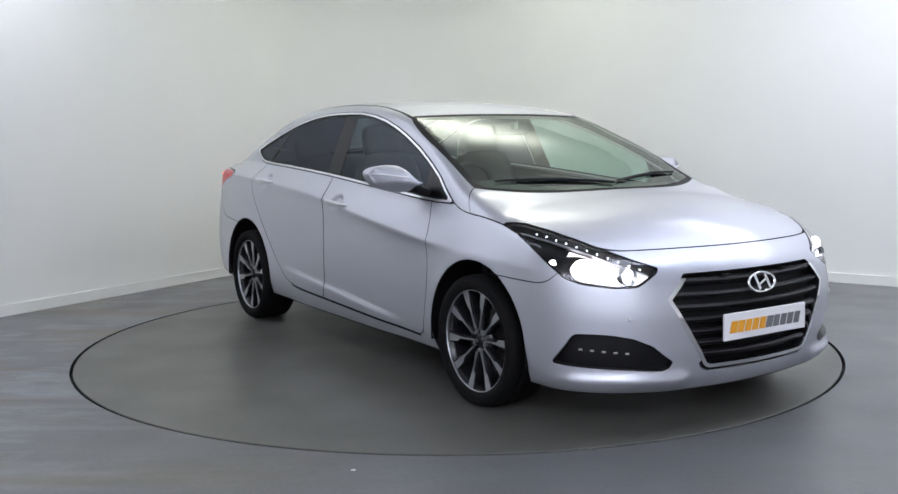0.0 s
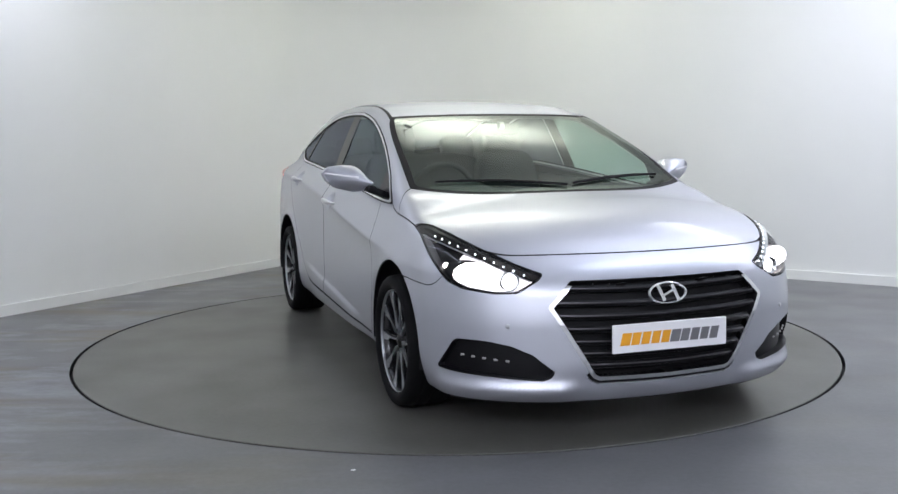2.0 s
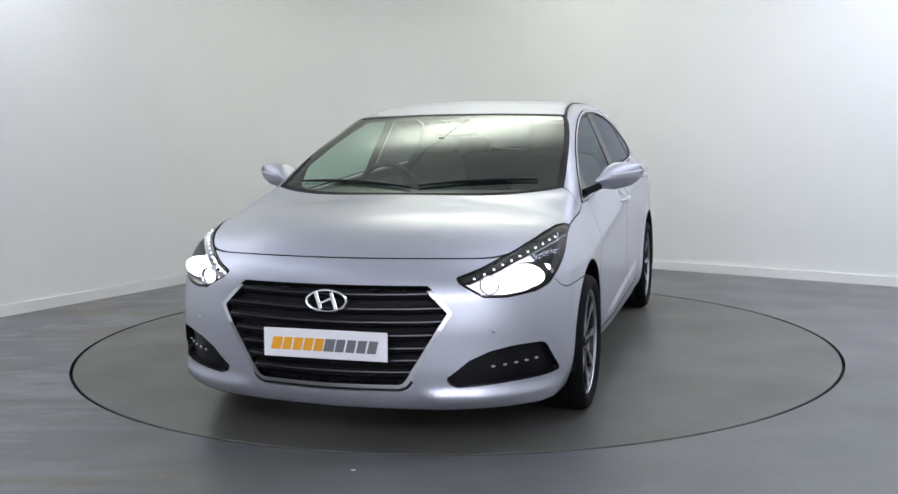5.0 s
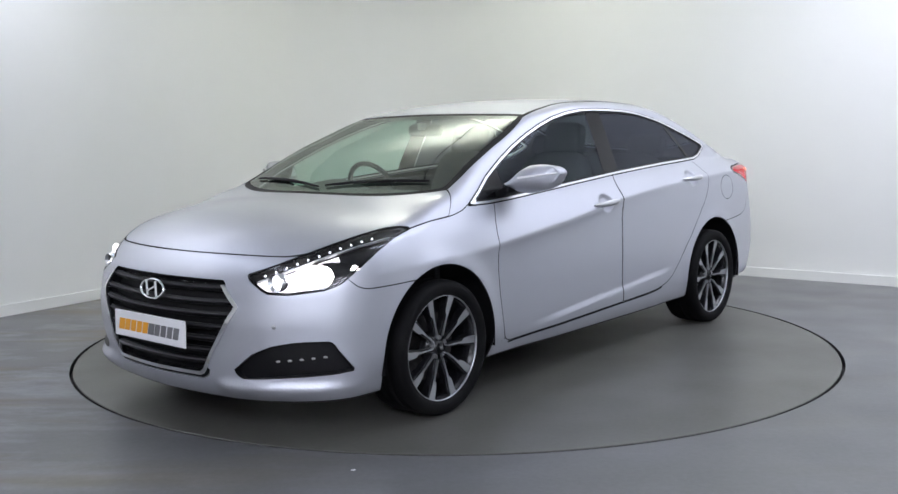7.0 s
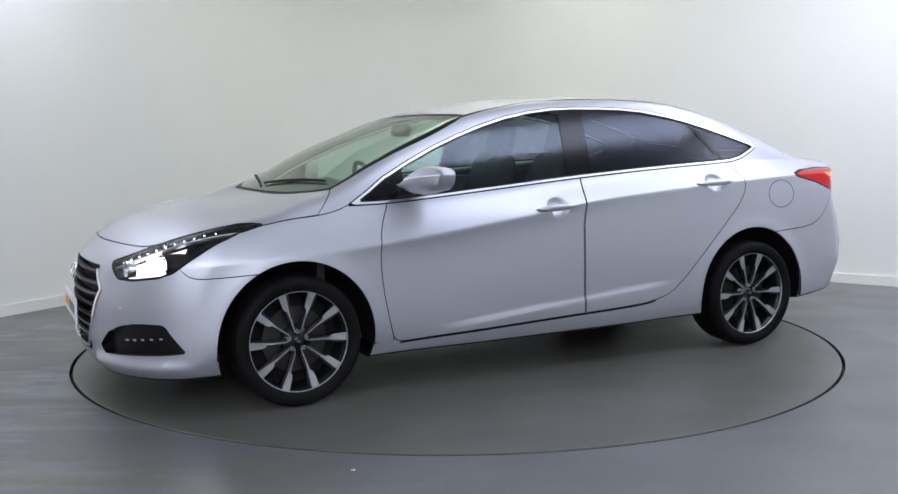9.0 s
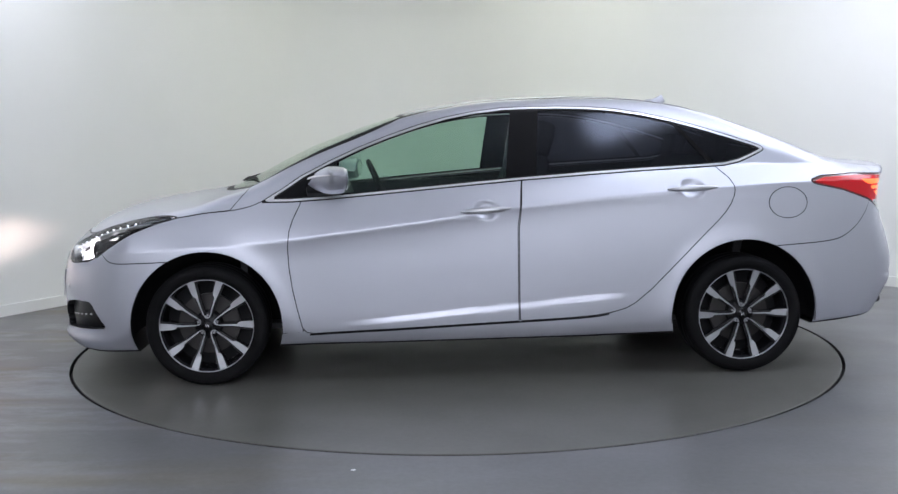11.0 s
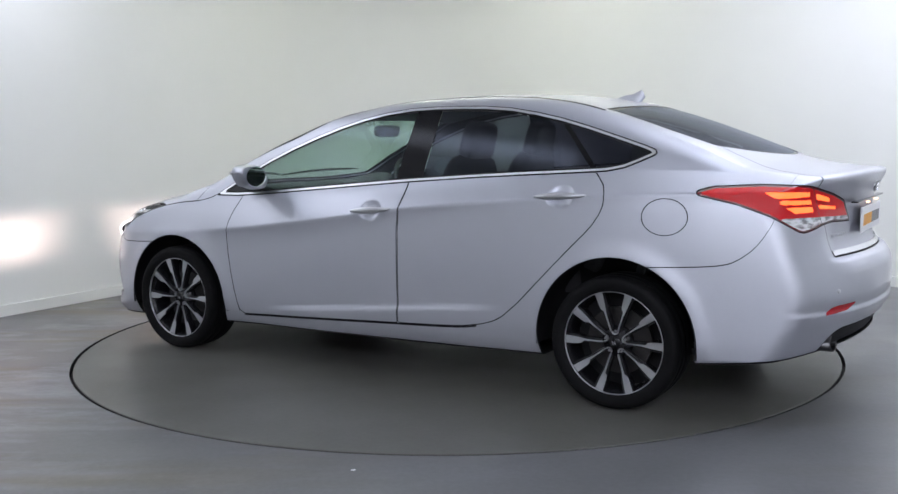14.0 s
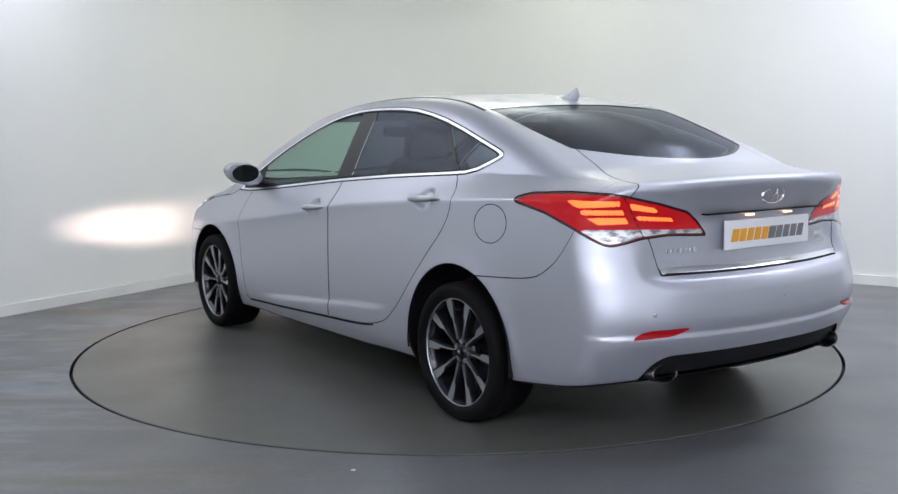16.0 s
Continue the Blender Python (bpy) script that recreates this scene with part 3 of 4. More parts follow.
REFLECTOR = polygon((1.525, 0.477), (1.61, 0.507), (1.66, 0.513), (1.85, 0.516), (1.86, 0.510), (1.77, 0.487))
sill_top = curve((1.0, 0.247), (0.86, 0.253), (-0.199, 0.299), (-0.457, 0.310), (-0.60, 0.320), (-0.69, 0.335), (-0.8, 0.36))
hood_seam = curve((2.4, 0.757), (2.13, 0.764), (2.04, 0.762), (1.95, 0.78), (1.515, 0.856), (1.382, 0.877), (1.266, 0.888), (1.0, 0.93))
fender_top = curve((1.6, 0.845), (1.515, 0.856), (1.382, 0.876), (1.26, 0.887), (1.163, 0.907), (1.085, 0.938), (0.9, 0.98))
bumper_seam = curve((1.3, 0.64), (1.581, 0.638), (1.727, 0.632), (1.83, 0.631), (1.87, 0.639), (1.911, 0.675), (1.97, 0.80), (2.1, 1.2))
rear_seam = curve((-1.4, 0.66), (-1.558, 0.667), (-1.80, 0.682), (-1.88, 0.695), (-1.97, 0.748), (-2.042, 0.842), (-2.1, 1.0), (-2.2, 1.6))
lid_side = curve((0.69, 0.552), (0.776, 0.562), (0.865, 0.588), (1.011, 0.662), (1.05, 0.64), (1.08, 0.60), (1.119, 0.55), (1.16, 0.535))
pillar_a = curve((1.25, 0.757), (1.164, 0.748), (1.034, 0.735), (0.766, 0.701), (0.449, 0.642), (0.37, 0.614), (0.2, 0.59))
roof_edge = curve((0.5, 0.625), (0.376, 0.612), (0.157, 0.582), (-0.16, 0.567), (-0.7, 0.57), (-1.0, 0.582), (-1.2, 0.60))
glass_c = curve((-1.1, 0.58), (-1.207, 0.575), (-1.474, 0.57), (-1.70, 0.545), (-1.9, 0.50))


def ws_low(y):
    return 1.388 - 0.22 * y * y - 0.3 * y ** 4


def wind_field(x, y, z):
    return np.maximum(np.maximum(x - ws_low(y), y - pillar_a(x)), 0.405 - 0.10 * y * y - x)


def back_field(x, y, z):
    return np.maximum(np.maximum(y - glass_c(x), x - (-1.25 + 0.12 * y * y)), -1.965 + 0.8 * y * y - x)


def corner(poly, where):
    if where == "nose":
        return lambda x, y, z: np.where(x > 1.2, poly(y - x, z), 1.0)
    return lambda x, y, z: np.where(x < -1.2, poly(-x - y, z), 1.0)


def arch_field(x, y, z):
    f = np.minimum(*(np.hypot(x - hub, z - rise) for hub, rise in ARCHES)) - ARCH
    return np.where((y > 0.35) & (z < 0.9), f, 1.0)


steel = clip(SKIN, arch_field)[1]
under, steel = clip(steel, lambda x, y, z: np.maximum(z - sill_line(x) - 0.012, -1.0))
skin("underbody", both(under), BLACK, car, "black plastic underbody tray")
edge, steel = clip(steel, lambda x, y, z: np.where(z > 0.85, DLO(x, z) - 0.006, 1.0))
dlo, edge = clip(edge, lambda x, y, z: DLO(x, z))
pair("window_gasket", pushed(edge, -0.004), BLACK, car)
wind, steel = clip(steel, lambda x, y, z: np.where((z > 0.9) & (x > 0), wind_field(x, y, z), 1.0))
back, steel = clip(steel, lambda x, y, z: np.where((z > 0.95) & (x < -0.9), back_field(x, y, z), 1.0))
grille, steel = clip(steel, lambda x, y, z: np.where(x > 1.9, GRILLE(y, z), 1.0))
head, steel = lift(steel, corner(HEAD, "nose"))
fog, steel = clip(steel, corner(FOG, "nose"))
lamp, steel = lift(steel, corner(TAIL, "tail"))
valance, steel = clip(steel, lambda x, y, z: np.where(x < -1.95, smax(z - 0.415 + 0.015 * np.abs(y), (np.abs(y) - 0.585 - 0.42 * (0.40 - z)) * 0.8, 0.06), 1.0))
skin("rear_diffuser", both(pushed(valance, -0.012)), BLACK, car, "black plastic rear diffuser")

# a dark inner shell shows in the joints
inner = clip(steel, lambda x, y, z: np.maximum(z - 1.5, 0.19 - z))[0]
skin("inner_shell", both(pushed(inner, -0.012)), BLACK, car, "dark inner structure")

hood, steel = lift(steel, lambda x, y, z: np.maximum(np.maximum(hood_seam(x) - z, ws_low(y) - x), np.where(y > 0.6, (1.266 - 0.84 * (z - 0.888)) - x, -1)))
skin("bonnet", both(hood), PAINT, car, "silver bonnet")
bumper, steel = lift(steel, lambda x, y, z: np.maximum(z - bumper_seam(x), 1.42 - x))
slot, bumper = clip(bumper, lambda x, y, z: np.where((x > 1.9) & (z < 0.30), GRILLE(y, z) - 0.013, 1.0))
lower_bar, bumper = clip(bumper, lambda x, y, z: np.where((x > 1.9) & (z < 0.28), GRILLE(y, z) - 0.019, 1.0))
front_bumper = skin("front_bumper", both(bumper), PAINT, car, "silver front bumper")
lid, steel = lift(steel, lambda x, y, z: np.maximum(np.maximum(y - lid_side(z), 0.712 - z), x + 1.70))
lid_trim, lid = clip(lid, lambda x, y, z: np.where(x < -2.0, z - 0.736, 1.0))
boot_lid = skin("boot_lid", both(lid), PAINT, car, "silver boot lid")
rear, steel = lift(steel, lambda x, y, z: np.maximum(z - rear_seam(x), x + 1.45))
refl, rear = clip(rear, lambda x, y, z: np.where(x < -2.0, REFLECTOR(-x - y, z), 1.0))
rear_bumper = skin("rear_bumper", both(rear), PAINT, car, "silver rear bumper")
door_f, steel = lift(steel, lambda x, y, z: FRONT_DOOR(x, z))
door_r, steel = lift(steel, lambda x, y, z: REAR_DOOR(x, z))
front_doors = pair("front_door", door_f, PAINT, car)
rear_doors = pair("rear_door", door_r, PAINT, car)
sill_gap, rest = clip(steel, lambda x, y, z: np.where(np.abs(x - 0.10) < 0.78, z + 0.002 - sill_top(x), 1.0))
sill, sill_gap = clip(sill_gap, lambda x, y, z: z + 0.011 - sill_top(x))
steel = tuple(np.concatenate(q) for q in zip(rest[:2], sill[:2])) + (np.concatenate([rest[2], sill[2] + len(rest[0])]),)
pair("sill_gap", pushed(sill_gap, -0.009), BLACK, car, "dark gap between doors and sill")
fender, steel = lift(steel, lambda x, y, z: np.maximum(np.maximum(z - fender_top(x), 0.91 - x), np.where(z < 0.26, 1.03 - x, -1)))
pair("front_wing", fender, PAINT, car)
roof, steel = clip(steel, lambda x, y, z: np.where(z > 1.2, np.maximum(y - roof_edge(x) + 0.009, -1.3 - x), 1.0))
skin("roof", both(roof), PAINT, car, "silver roof panel")
strip, steel = clip(steel, lambda x, y, z: np.where(z > 1.2, np.maximum(y - roof_edge(x) - 0.009, -1.22 - x), 1.0))
pair("roof_strip", pushed(strip, -0.004), BLACK, car, "black roof strip")
flap, steel_left = lift(steel, lambda x, y, z: np.hypot((x + 1.607) / 1.28, z - 0.888) - 0.080, 0.0018)
flap = clip(flap, lambda x, y, z: y * 0 - 1)[0]
left_side = skin("body_side", steel_left, PAINT, car, "silver body side with pillars and sill")
skin("body_side", mirrored(steel), PAINT, car, "silver body side with pillars and sill")
skin("fuel_flap", flap, PAINT, left_side, "round fuel filler flap")

# ---- glass ----
trim, glass = clip(dlo, lambda x, y, z: -(DLO(x, z) + 0.0105))
pair("window_trim", pushed(trim, 0.004), TRIM, car, "chrome window surround")
seal, glass = clip(glass, lambda x, y, z: -(DLO(x, z) + 0.019))
pair("window_seal", seal, BLACK, car)


def slant(x0, z0, x1, z1):
    return lambda x, y, z: x - (x0 + (x1 - x0) * (z - z0) / (z1 - z0))


sail, glass = clip(glass, lambda x, y, z: -slant(0.80, 0.93, 0.80, 1.3)(x, y, z))
pair("mirror_sail", sail, GLOSS, car, "black mirror mounting panel")
g_front, glass = clip(glass, lambda x, y, z: -slant(-0.145, 1.035, -0.185, 1.383)(x, y, z))
pair("front_door_glass", pushed(g_front, -0.004), GLASS, car, "lightly tinted side window")
pillar, glass = clip(glass, lambda x, y, z: -slant(-0.305, 1.06, -0.335, 1.387)(x, y, z))
pair("b_pillar", pillar, GLOSS, car, "gloss black centre pillar")
g_rear, glass = clip(glass, lambda x, y, z: -slant(-1.235, 1.076, -1.02, 1.324)(x, y, z))
pair("rear_door_glass", pushed(g_rear, -0.004), PRIVACY, car, "dark privacy-tinted side window")
bar, glass = clip(glass, lambda x, y, z: -slant(-1.265, 1.076, -1.05, 1.324)(x, y, z))
pair("window_bar", bar, GLOSS, car)
pair("quarter_glass", pushed(glass, -0.004), PRIVACY, car, "dark tinted quarter window")
band, shield = clip(wind, lambda x, y, z: -(wind_field(x, y, z) + np.where(x > 0.9, 0.035, 0.028)))
skin("windscreen_border", both(pushed(band, -0.003)), BLACK, car, "black windscreen border and scuttle")
skin("windscreen", both(pushed(shield, -0.003)), SCREEN, car, "clear green-tinted windscreen")
band, shield = clip(back, lambda x, y, z: -(back_field(x, y, z) + 0.02))
skin("rear_window_border", both(pushed(band, -0.003)), GLOSS, car)
skin("rear_window", both(pushed(shield, -0.003)), PRIVACY, car, "dark tinted rear window")

skin("boot_trim", both(pushed(lid_trim, 0.004)), CHROME, boot_lid, "chrome strip along the boot lid")
pair("reflector", pushed(refl, 0.001), RED, rear_bumper, "red rear reflector")
skin("lower_slot", both(pushed(slot, -0.01)), BLACK, front_bumper)
skin("lower_chrome", both(lower_bar), CHROME, front_bumper, "thin chrome strip under the grille")
# ---- wheel arches and wheels ----
for hx, hz in ARCHES:
    for s in (1, -1):
        prof = [(ARCH + 0.001, 0.903 * s), (ARCH + 0.012, 0.86 * s), (ARCH + 0.02, 0.58 * s), (0.002, 0.57 * s)]
        part("arch_liner", lathe_bm(prof, 48, m=Matrix.Translation((hx, 0, hz)), a0=radians(-8), a1=radians(188)), BLACK, car, "black wheel arch liner", smooth=True)

TYRE = [(0.236, 0.006), (0.246, 0.016), (0.262, 0.024), (0.285, 0.026), (0.303, 0.021), (0.314, 0.010), (0.3195, -0.008), (0.322, -0.04)]
TYRE += [(0.3205, -0.041), (0.3205, -0.049), (0.322, -0.05), (0.322, -0.095), (0.3205, -0.096), (0.3205, -0.104), (0.322, -0.105), (0.322, -0.15), (0.3195, -0.182), (0.314, -0.20), (0.30, -0.211), (0.27, -0.215), (0.238, -0.20)]
TYRE = [(0.236 + (r - 0.236) * (HUB_Z - 0.236) / 0.086, y) for r, y in TYRE]


def prism(outline, y0, y1, slope=0.0):
    """A plate from an outline in (x, z), between y1 (back) and y0 (face); slope draws the face back towards the middle."""
    bm = bmesh.new()
    face = [bm.verts.new((x, y0 - slope * (0.24 - math.hypot(x, z)), z)) for x, z in outline]
    rear = [bm.verts.new((x, y1, z)) for x, z in outline]
    n = len(outline)
    bm.faces.new(face)
    bm.faces.new(rear[::-1])
    for i in range(n):
        j = (i + 1) % n
        bm.faces.new((face[j], face[i], rear[i], rear[j]))
    bmesh.ops.recalc_face_normals(bm, faces=bm.faces[:])
    return bm


def build_wheel():
    """A wheel with its face towards +y: ten spokes in five pairs, each pair bent round a bolt."""
    wheel = part("wheel", lathe_bm([(0.2395, 0.004), (0.2405, -0.004), (0.228, -0.012), (0.224, -0.03), (0.218, -0.17), (0.236, -0.20)], 72), RIMBLACK, car, "black and machined alloy wheel", smooth=True)
    part("tyre", lathe_bm(TYRE, 72), RUBBER, wheel, "black rubber tyre", smooth=True)
    part("rim_edge", lathe_bm([(0.2375, -0.004), (0.2385, 0.0075), (0.2370, 0.0095), (0.2345, 0.0088), (0.2338, 0.004)], 72), ALLOY, wheel, "bright machined rim edge", smooth=True)
    part("brake_disc", lathe_bm([(0.06, -0.075), (0.155, -0.075), (0.155, -0.095), (0.06, -0.095)], 48), DISC, wheel, "steel brake disc", smooth=False)
    part("wheel_back", lathe_bm([(0.001, -0.13), (0.22, -0.13)], 32), BLACK, wheel)
    part("hub", lathe_bm([(0.001, -0.012), (0.026, -0.012), (0.030, -0.015), (0.034, -0.026), (0.062, -0.034), (0.072, -0.05), (0.072, -0.075)], 40), RIMBLACK, wheel, smooth=True)
    part("hub_cap", lathe_bm([(0.001, -0.0075), (0.024, -0.008), (0.0265, -0.012)], 32), GLOSS, wheel, smooth=True)
    bm = bmesh.new()
    for m in (pose(-0.006, -0.006, 0, 0, 18, 0), pose(0.006, -0.006, 0, 0, 18, 0)):
        box_bm(0.0035, 0.002, 0.018, m, bm=bm)
    box_bm(0.013, 0.002, 0.0035, pose(0, -0.006, 0, 0, -20, 0), bm=bm)
    part("cap_badge", bm, CHROME, wheel)
    back = prism([(0.058, -0.010), (0.15, -0.0125), (0.18, -0.022), (0.233, -0.026), (0.233, 0.026), (0.18, 0.022), (0.15, 0.0125), (0.058, 0.010)], -0.006, -0.05, 0.10)
    face = prism([(0.056, -0.0022), (0.125, -0.0036), (0.150, -0.0048), (0.160, -0.0150), (0.174, -0.0185), (0.234, -0.0205), (0.234, 0.0150), (0.176, 0.0100), (0.125, 0.0026), (0.056, 0.0018)], -0.001, -0.008, 0.10)
    me = []
    for name, bm, mat in (("spoke", back, RIMBLACK), ("spoke_face", face, ALLOY)):
        ob = part(name, bm, mat, wheel)
        me.append(ob)
    for k in range(10):
        turn = Matrix.Rotation(radians(-(k * 36.0)), 4, "Y")
        for ob in me:
            o = ob if k == 0 else ob.copy()
            if k:
                scene.collection.objects.link(o)
            o.parent = wheel
            o.matrix_basis = turn
    for k in range(5):
        a = radians(90 + 72 * k)
        c = Matrix.Translation((0.050 * math.cos(a), 0, 0.050 * math.sin(a)))
        part("wheel_bolt", lathe_bm([(0.001, -0.018), (0.0045, -0.018), (0.0055, -0.021), (0.0055, -0.036)], 10, m=c), ALLOY, wheel)
        # the U of bright metal round each bolt
        mid = math.pi * 0.5 + 2 * math.pi / 5 * k
        arc = [(0.050 + 0.0145 * math.cos(b), 0.0165 * math.sin(b)) for b in np.linspace(math.pi * 0.5, math.pi * 1.5, 9)]
        inn = [(0.050 + 0.0095 * math.cos(b), 0.0105 * math.sin(b)) for b in np.linspace(math.pi * 1.5, math.pi * 0.5, 9)]
        ring = [(u * math.cos(mid) - v * math.sin(mid), u * math.sin(mid) + v * math.cos(mid)) for u, v in arc + inn]
        part("bolt_surround", prism(ring, -0.0160, -0.026), ALLOY, wheel)
    return wheel


first = build_wheel()
FACE_F, FACE_R = 0.896, 0.882
first.matrix_basis = pose(HUB_F, FACE_F, HUB_Z)
for x, y, s, spin in ((HUB_R, FACE_R, 1, 0), (HUB_F, FACE_F, -1, 40), (HUB_R, FACE_R, -1, 11)):
    copy_thing(first, pose(x, y * s, HUB_Z, 0, spin, 0 if s > 0 else 180))

# ---- grille ----
surround, inner_g = clip(grille, lambda x, y, z: np.where(z < 0.652, -(GRILLE(y, z) + 0.017), 1.0))
gr = skin("grille", both(pushed(inner_g, -0.05)), BLACK, car, "black grille with horizontal slats")
w = rim_wall(inner_g, 0.05)
for sgn in (1, -1):
    mesh_ob("grille_wall", w[0] * [1, sgn, 1], [f[::sgn] for f in w[1] if np.all(np.abs(w[0][list(f), 1]) > 0.003)], BLACK, gr)
skin("grille_surround", both(pushed(surround, 0.007)), CHROME, gr, "chrome grille surround")
w = rim_wall(pushed(surround, 0.007), 0.03)
for sgn in (1, -1):
    mesh_ob("surround_edge", w[0] * [1, sgn, 1], [f[::sgn] for f in w[1] if np.all(np.abs(w[0][list(f), 1]) > 0.003)], CHROME, gr)
for z in (0.628, 0.572, 0.521, 0.469, 0.418, 0.370, 0.323):
    ys = np.linspace(0, 0.52, 200)
    wide = ys[GRILLE(ys, np.full(200, z)) < -0.012].max()
    prof = [(-0.006, 0.0), (-0.012, -0.012), (-0.040, -0.020), (-0.046, 0.006), (-0.014, 0.013), (-0.006, 0.006)]
    bm, rings = bmesh.new(), []
    em, erings = bmesh.new(), []
    for y in np.linspace(-wide, wide, 41):
        x0 = x_on_nose(abs(y), z)
        zz = z + 0.010 * (y / 0.5) ** 2
        rings.append([bm.verts.new((x0 + a, y, zz + b)) for a, b in prof])
        erings.append([em.verts.new((x0 + a, y, zz + b)) for a, b in ((-0.0052, 0.0065), (-0.0040, 0.0025), (-0.0052, -0.0005), (-0.009, 0.002))])
    for b_, rr in ((bm, rings), (em, erings)):
        for p0, p1 in zip(rr, rr[1:]):
            for i in range(len(p0)):
                j = (i + 1) % len(p0)
                b_.faces.new((p0[i], p1[i], p1[j], p0[j]))
        bmesh.ops.recalc_face_normals(b_, faces=b_.faces[:])
    sl = part("slat", bm, DARKMETAL, gr)
    # a thin paler strip puts the highlight onto the black slat
    part("slat_highlight", em, SLATGLINT, sl)


def emblem(x, z, a, b, parent, turn, tilt):
    """An oval ring with slanting strokes inside."""
    m = pose(x, 0, z, 0, tilt, turn)
    bm, rings = bmesh.new(), []
    t = a * 0.13
    for i in range(40):
        q = 2 * math.pi * i / 40
        c, s = math.cos(q), math.sin(q)
        rings.append([bm.verts.new(m @ Vector((0.006 * h, (a - t * k) * c, (b - t * k * 0.75) * s))) for h, k in ((0.2, 0), (1.0, 0.35), (0.9, 0.8), (0.2, 1.1))])
    for i in range(40):
        p0, p1 = rings[i], rings[(i + 1) % 40]
        for k in range(3):
            bm.faces.new((p0[k], p0[k + 1], p1[k + 1], p1[k]))
    for dy in (-0.36, 0.36):
        box_bm(0.006, a * 0.17, b * 1.55, m @ pose(0.004, dy * a, 0, 0, 0, 0) @ Matrix.Shear("XY", 4, (0, 0)) @ pose(0, 0, 0, 22, 0, 0), 0.0015, bm)
    box_bm(0.006, a * 0.75, b * 0.22, m @ pose(0.004, 0, 0, 24, 0, 0), 0.0015, bm)
    bmesh.ops.recalc_face_normals(bm, faces=bm.faces[:])
    return part("emblem", bm, CHROME, parent, "oval chrome emblem")


emblem(2.276, 0.607, 0.091, 0.046, gr, 0, -12)
emblem(x_on_tail(0, 1.0) - 0.001, 1.0, 0.072, 0.036, boot_lid, 180, 12)


SLANT = Matrix(((1, 0, 0, 0), (0, 1, 0.25, 0), (0, 0, 1, 0), (0, 0, 0, 1)))


def plate(x, z, turn, tilt, parent, label):
    m = pose(x, 0, z, 0, tilt, turn)
    p = part("number_plate", box_bm(0.010, 0.53, 0.116, m, 0.004), PLATE, parent, label)
    # block print in two colours, five slanted blocks each
    for k in range(10):
        y = -0.205 + 0.0455 * k
        wide = 0.037 if k % 5 not in (0,) else 0.043
        bm = box_bm(0.0016, wide, 0.050, m @ pose(0.0058, y, -0.002, 0, 0, 0) @ SLANT)
        part("print_block", bm, ORANGE if k < 5 else GREY, p)
    return p


plate(2.300, 0.437, 0, -1, front_bumper, "white number plate with orange and grey print blocks")
rp = plate(x_on_tail(0, 0.85) - 0.014, 0.850, 180, 0, boot_lid, "white number plate with orange and grey print blocks")
brow_x = x_on_tail(0, 0.938)
# a thin black bar stands in for the shade of the handle recess
part("boot_recess_shade", box_bm(0.03, 0.74, 0.007, pose(brow_x + 0.008, 0, 0.938), 0.002), GLOSS, boot_lid, "thin black bar for the shaded handle recess over the plate")
for y in (0.12, -0.12):
    part("plate_lamp", box_bm(0.012, 0.045, 0.006, pose(brow_x - 0.010, y, 0.926)), PLATELAMP, boot_lid, "warm number plate lamp")
# maker's and model badges as plain bars
for y0, n, zc, h in ((0.50, 7, 0.800, 0.018), (-0.40, 3, 0.815, 0.022), (-0.41, 4, 0.782, 0.012)):
    bm = bmesh.new()
    for k in range(n):
        y = y0 - 0.021 * k
        box_bm(0.004, 0.015, h, pose(x_on_tail(abs(y), zc) - 0.001, y, zc, 0, 0, math.degrees(math.atan(0.54 * y))), 0.001, bm)
    part("badge", bm, CHROME, boot_lid, "small chrome badge")
for s in (1, -1):
    part("parking_sensor", lathe_bm([(0.001, 0.004), (0.009, 0.003), (0.0105, -0.004)], 20, m=pose(x_on_nose(0.65, 0.492), 0.65 * s, 0.492, 0, 0, -90 + 28 * s)), SATIN, front_bumper, smooth=True)
    part("parking_sensor", lathe_bm([(0.001, 0.004), (0.009, 0.003), (0.0105, -0.004)], 20, m=pose(x_on_tail(0.62, 0.574), 0.62 * s, 0.574, 0, 0, 90 - 25 * s)), SATIN, rear_bumper, smooth=True)
    ex = bmesh.new()
    rings = []
    for xx, k in ((-2.05, 1.0), (-2.254, 1.0), (-2.260, 0.95), (-2.254, 0.90), (-2.06, 0.86)):
        rings.append([ex.verts.new((xx + 0.10 * 0.06 * math.sin(q), 0.525 * s + 0.070 * k * math.cos(q), 0.330 + 0.037 * k * math.sin(q))) for q in np.linspace(0, 2 * math.pi, 32, endpoint=False)])
    for a, b in zip(rings, rings[1:]):
        for i in range(32):
            ex.faces.new((a[i], a[(i + 1) % 32], b[(i + 1) % 32], b[i]))
    bmesh.ops.recalc_face_normals(ex, faces=ex.faces[:])
    part("exhaust_tip", ex, STEEL, car, "oval dark steel exhaust tip", smooth=True)

# ---- headlamps, fog lamps and tail lamps ----
HEADF, TAILF = corner(HEAD, "nose"), corner(TAIL, "tail")
edge_h, lens_h = clip(head, lambda x, y, z: -(HEADF(x, y, z) + 0.010))
wall_h, wall_f = rim_wall(head, 0.06), rim_wall(fog, 0.035)


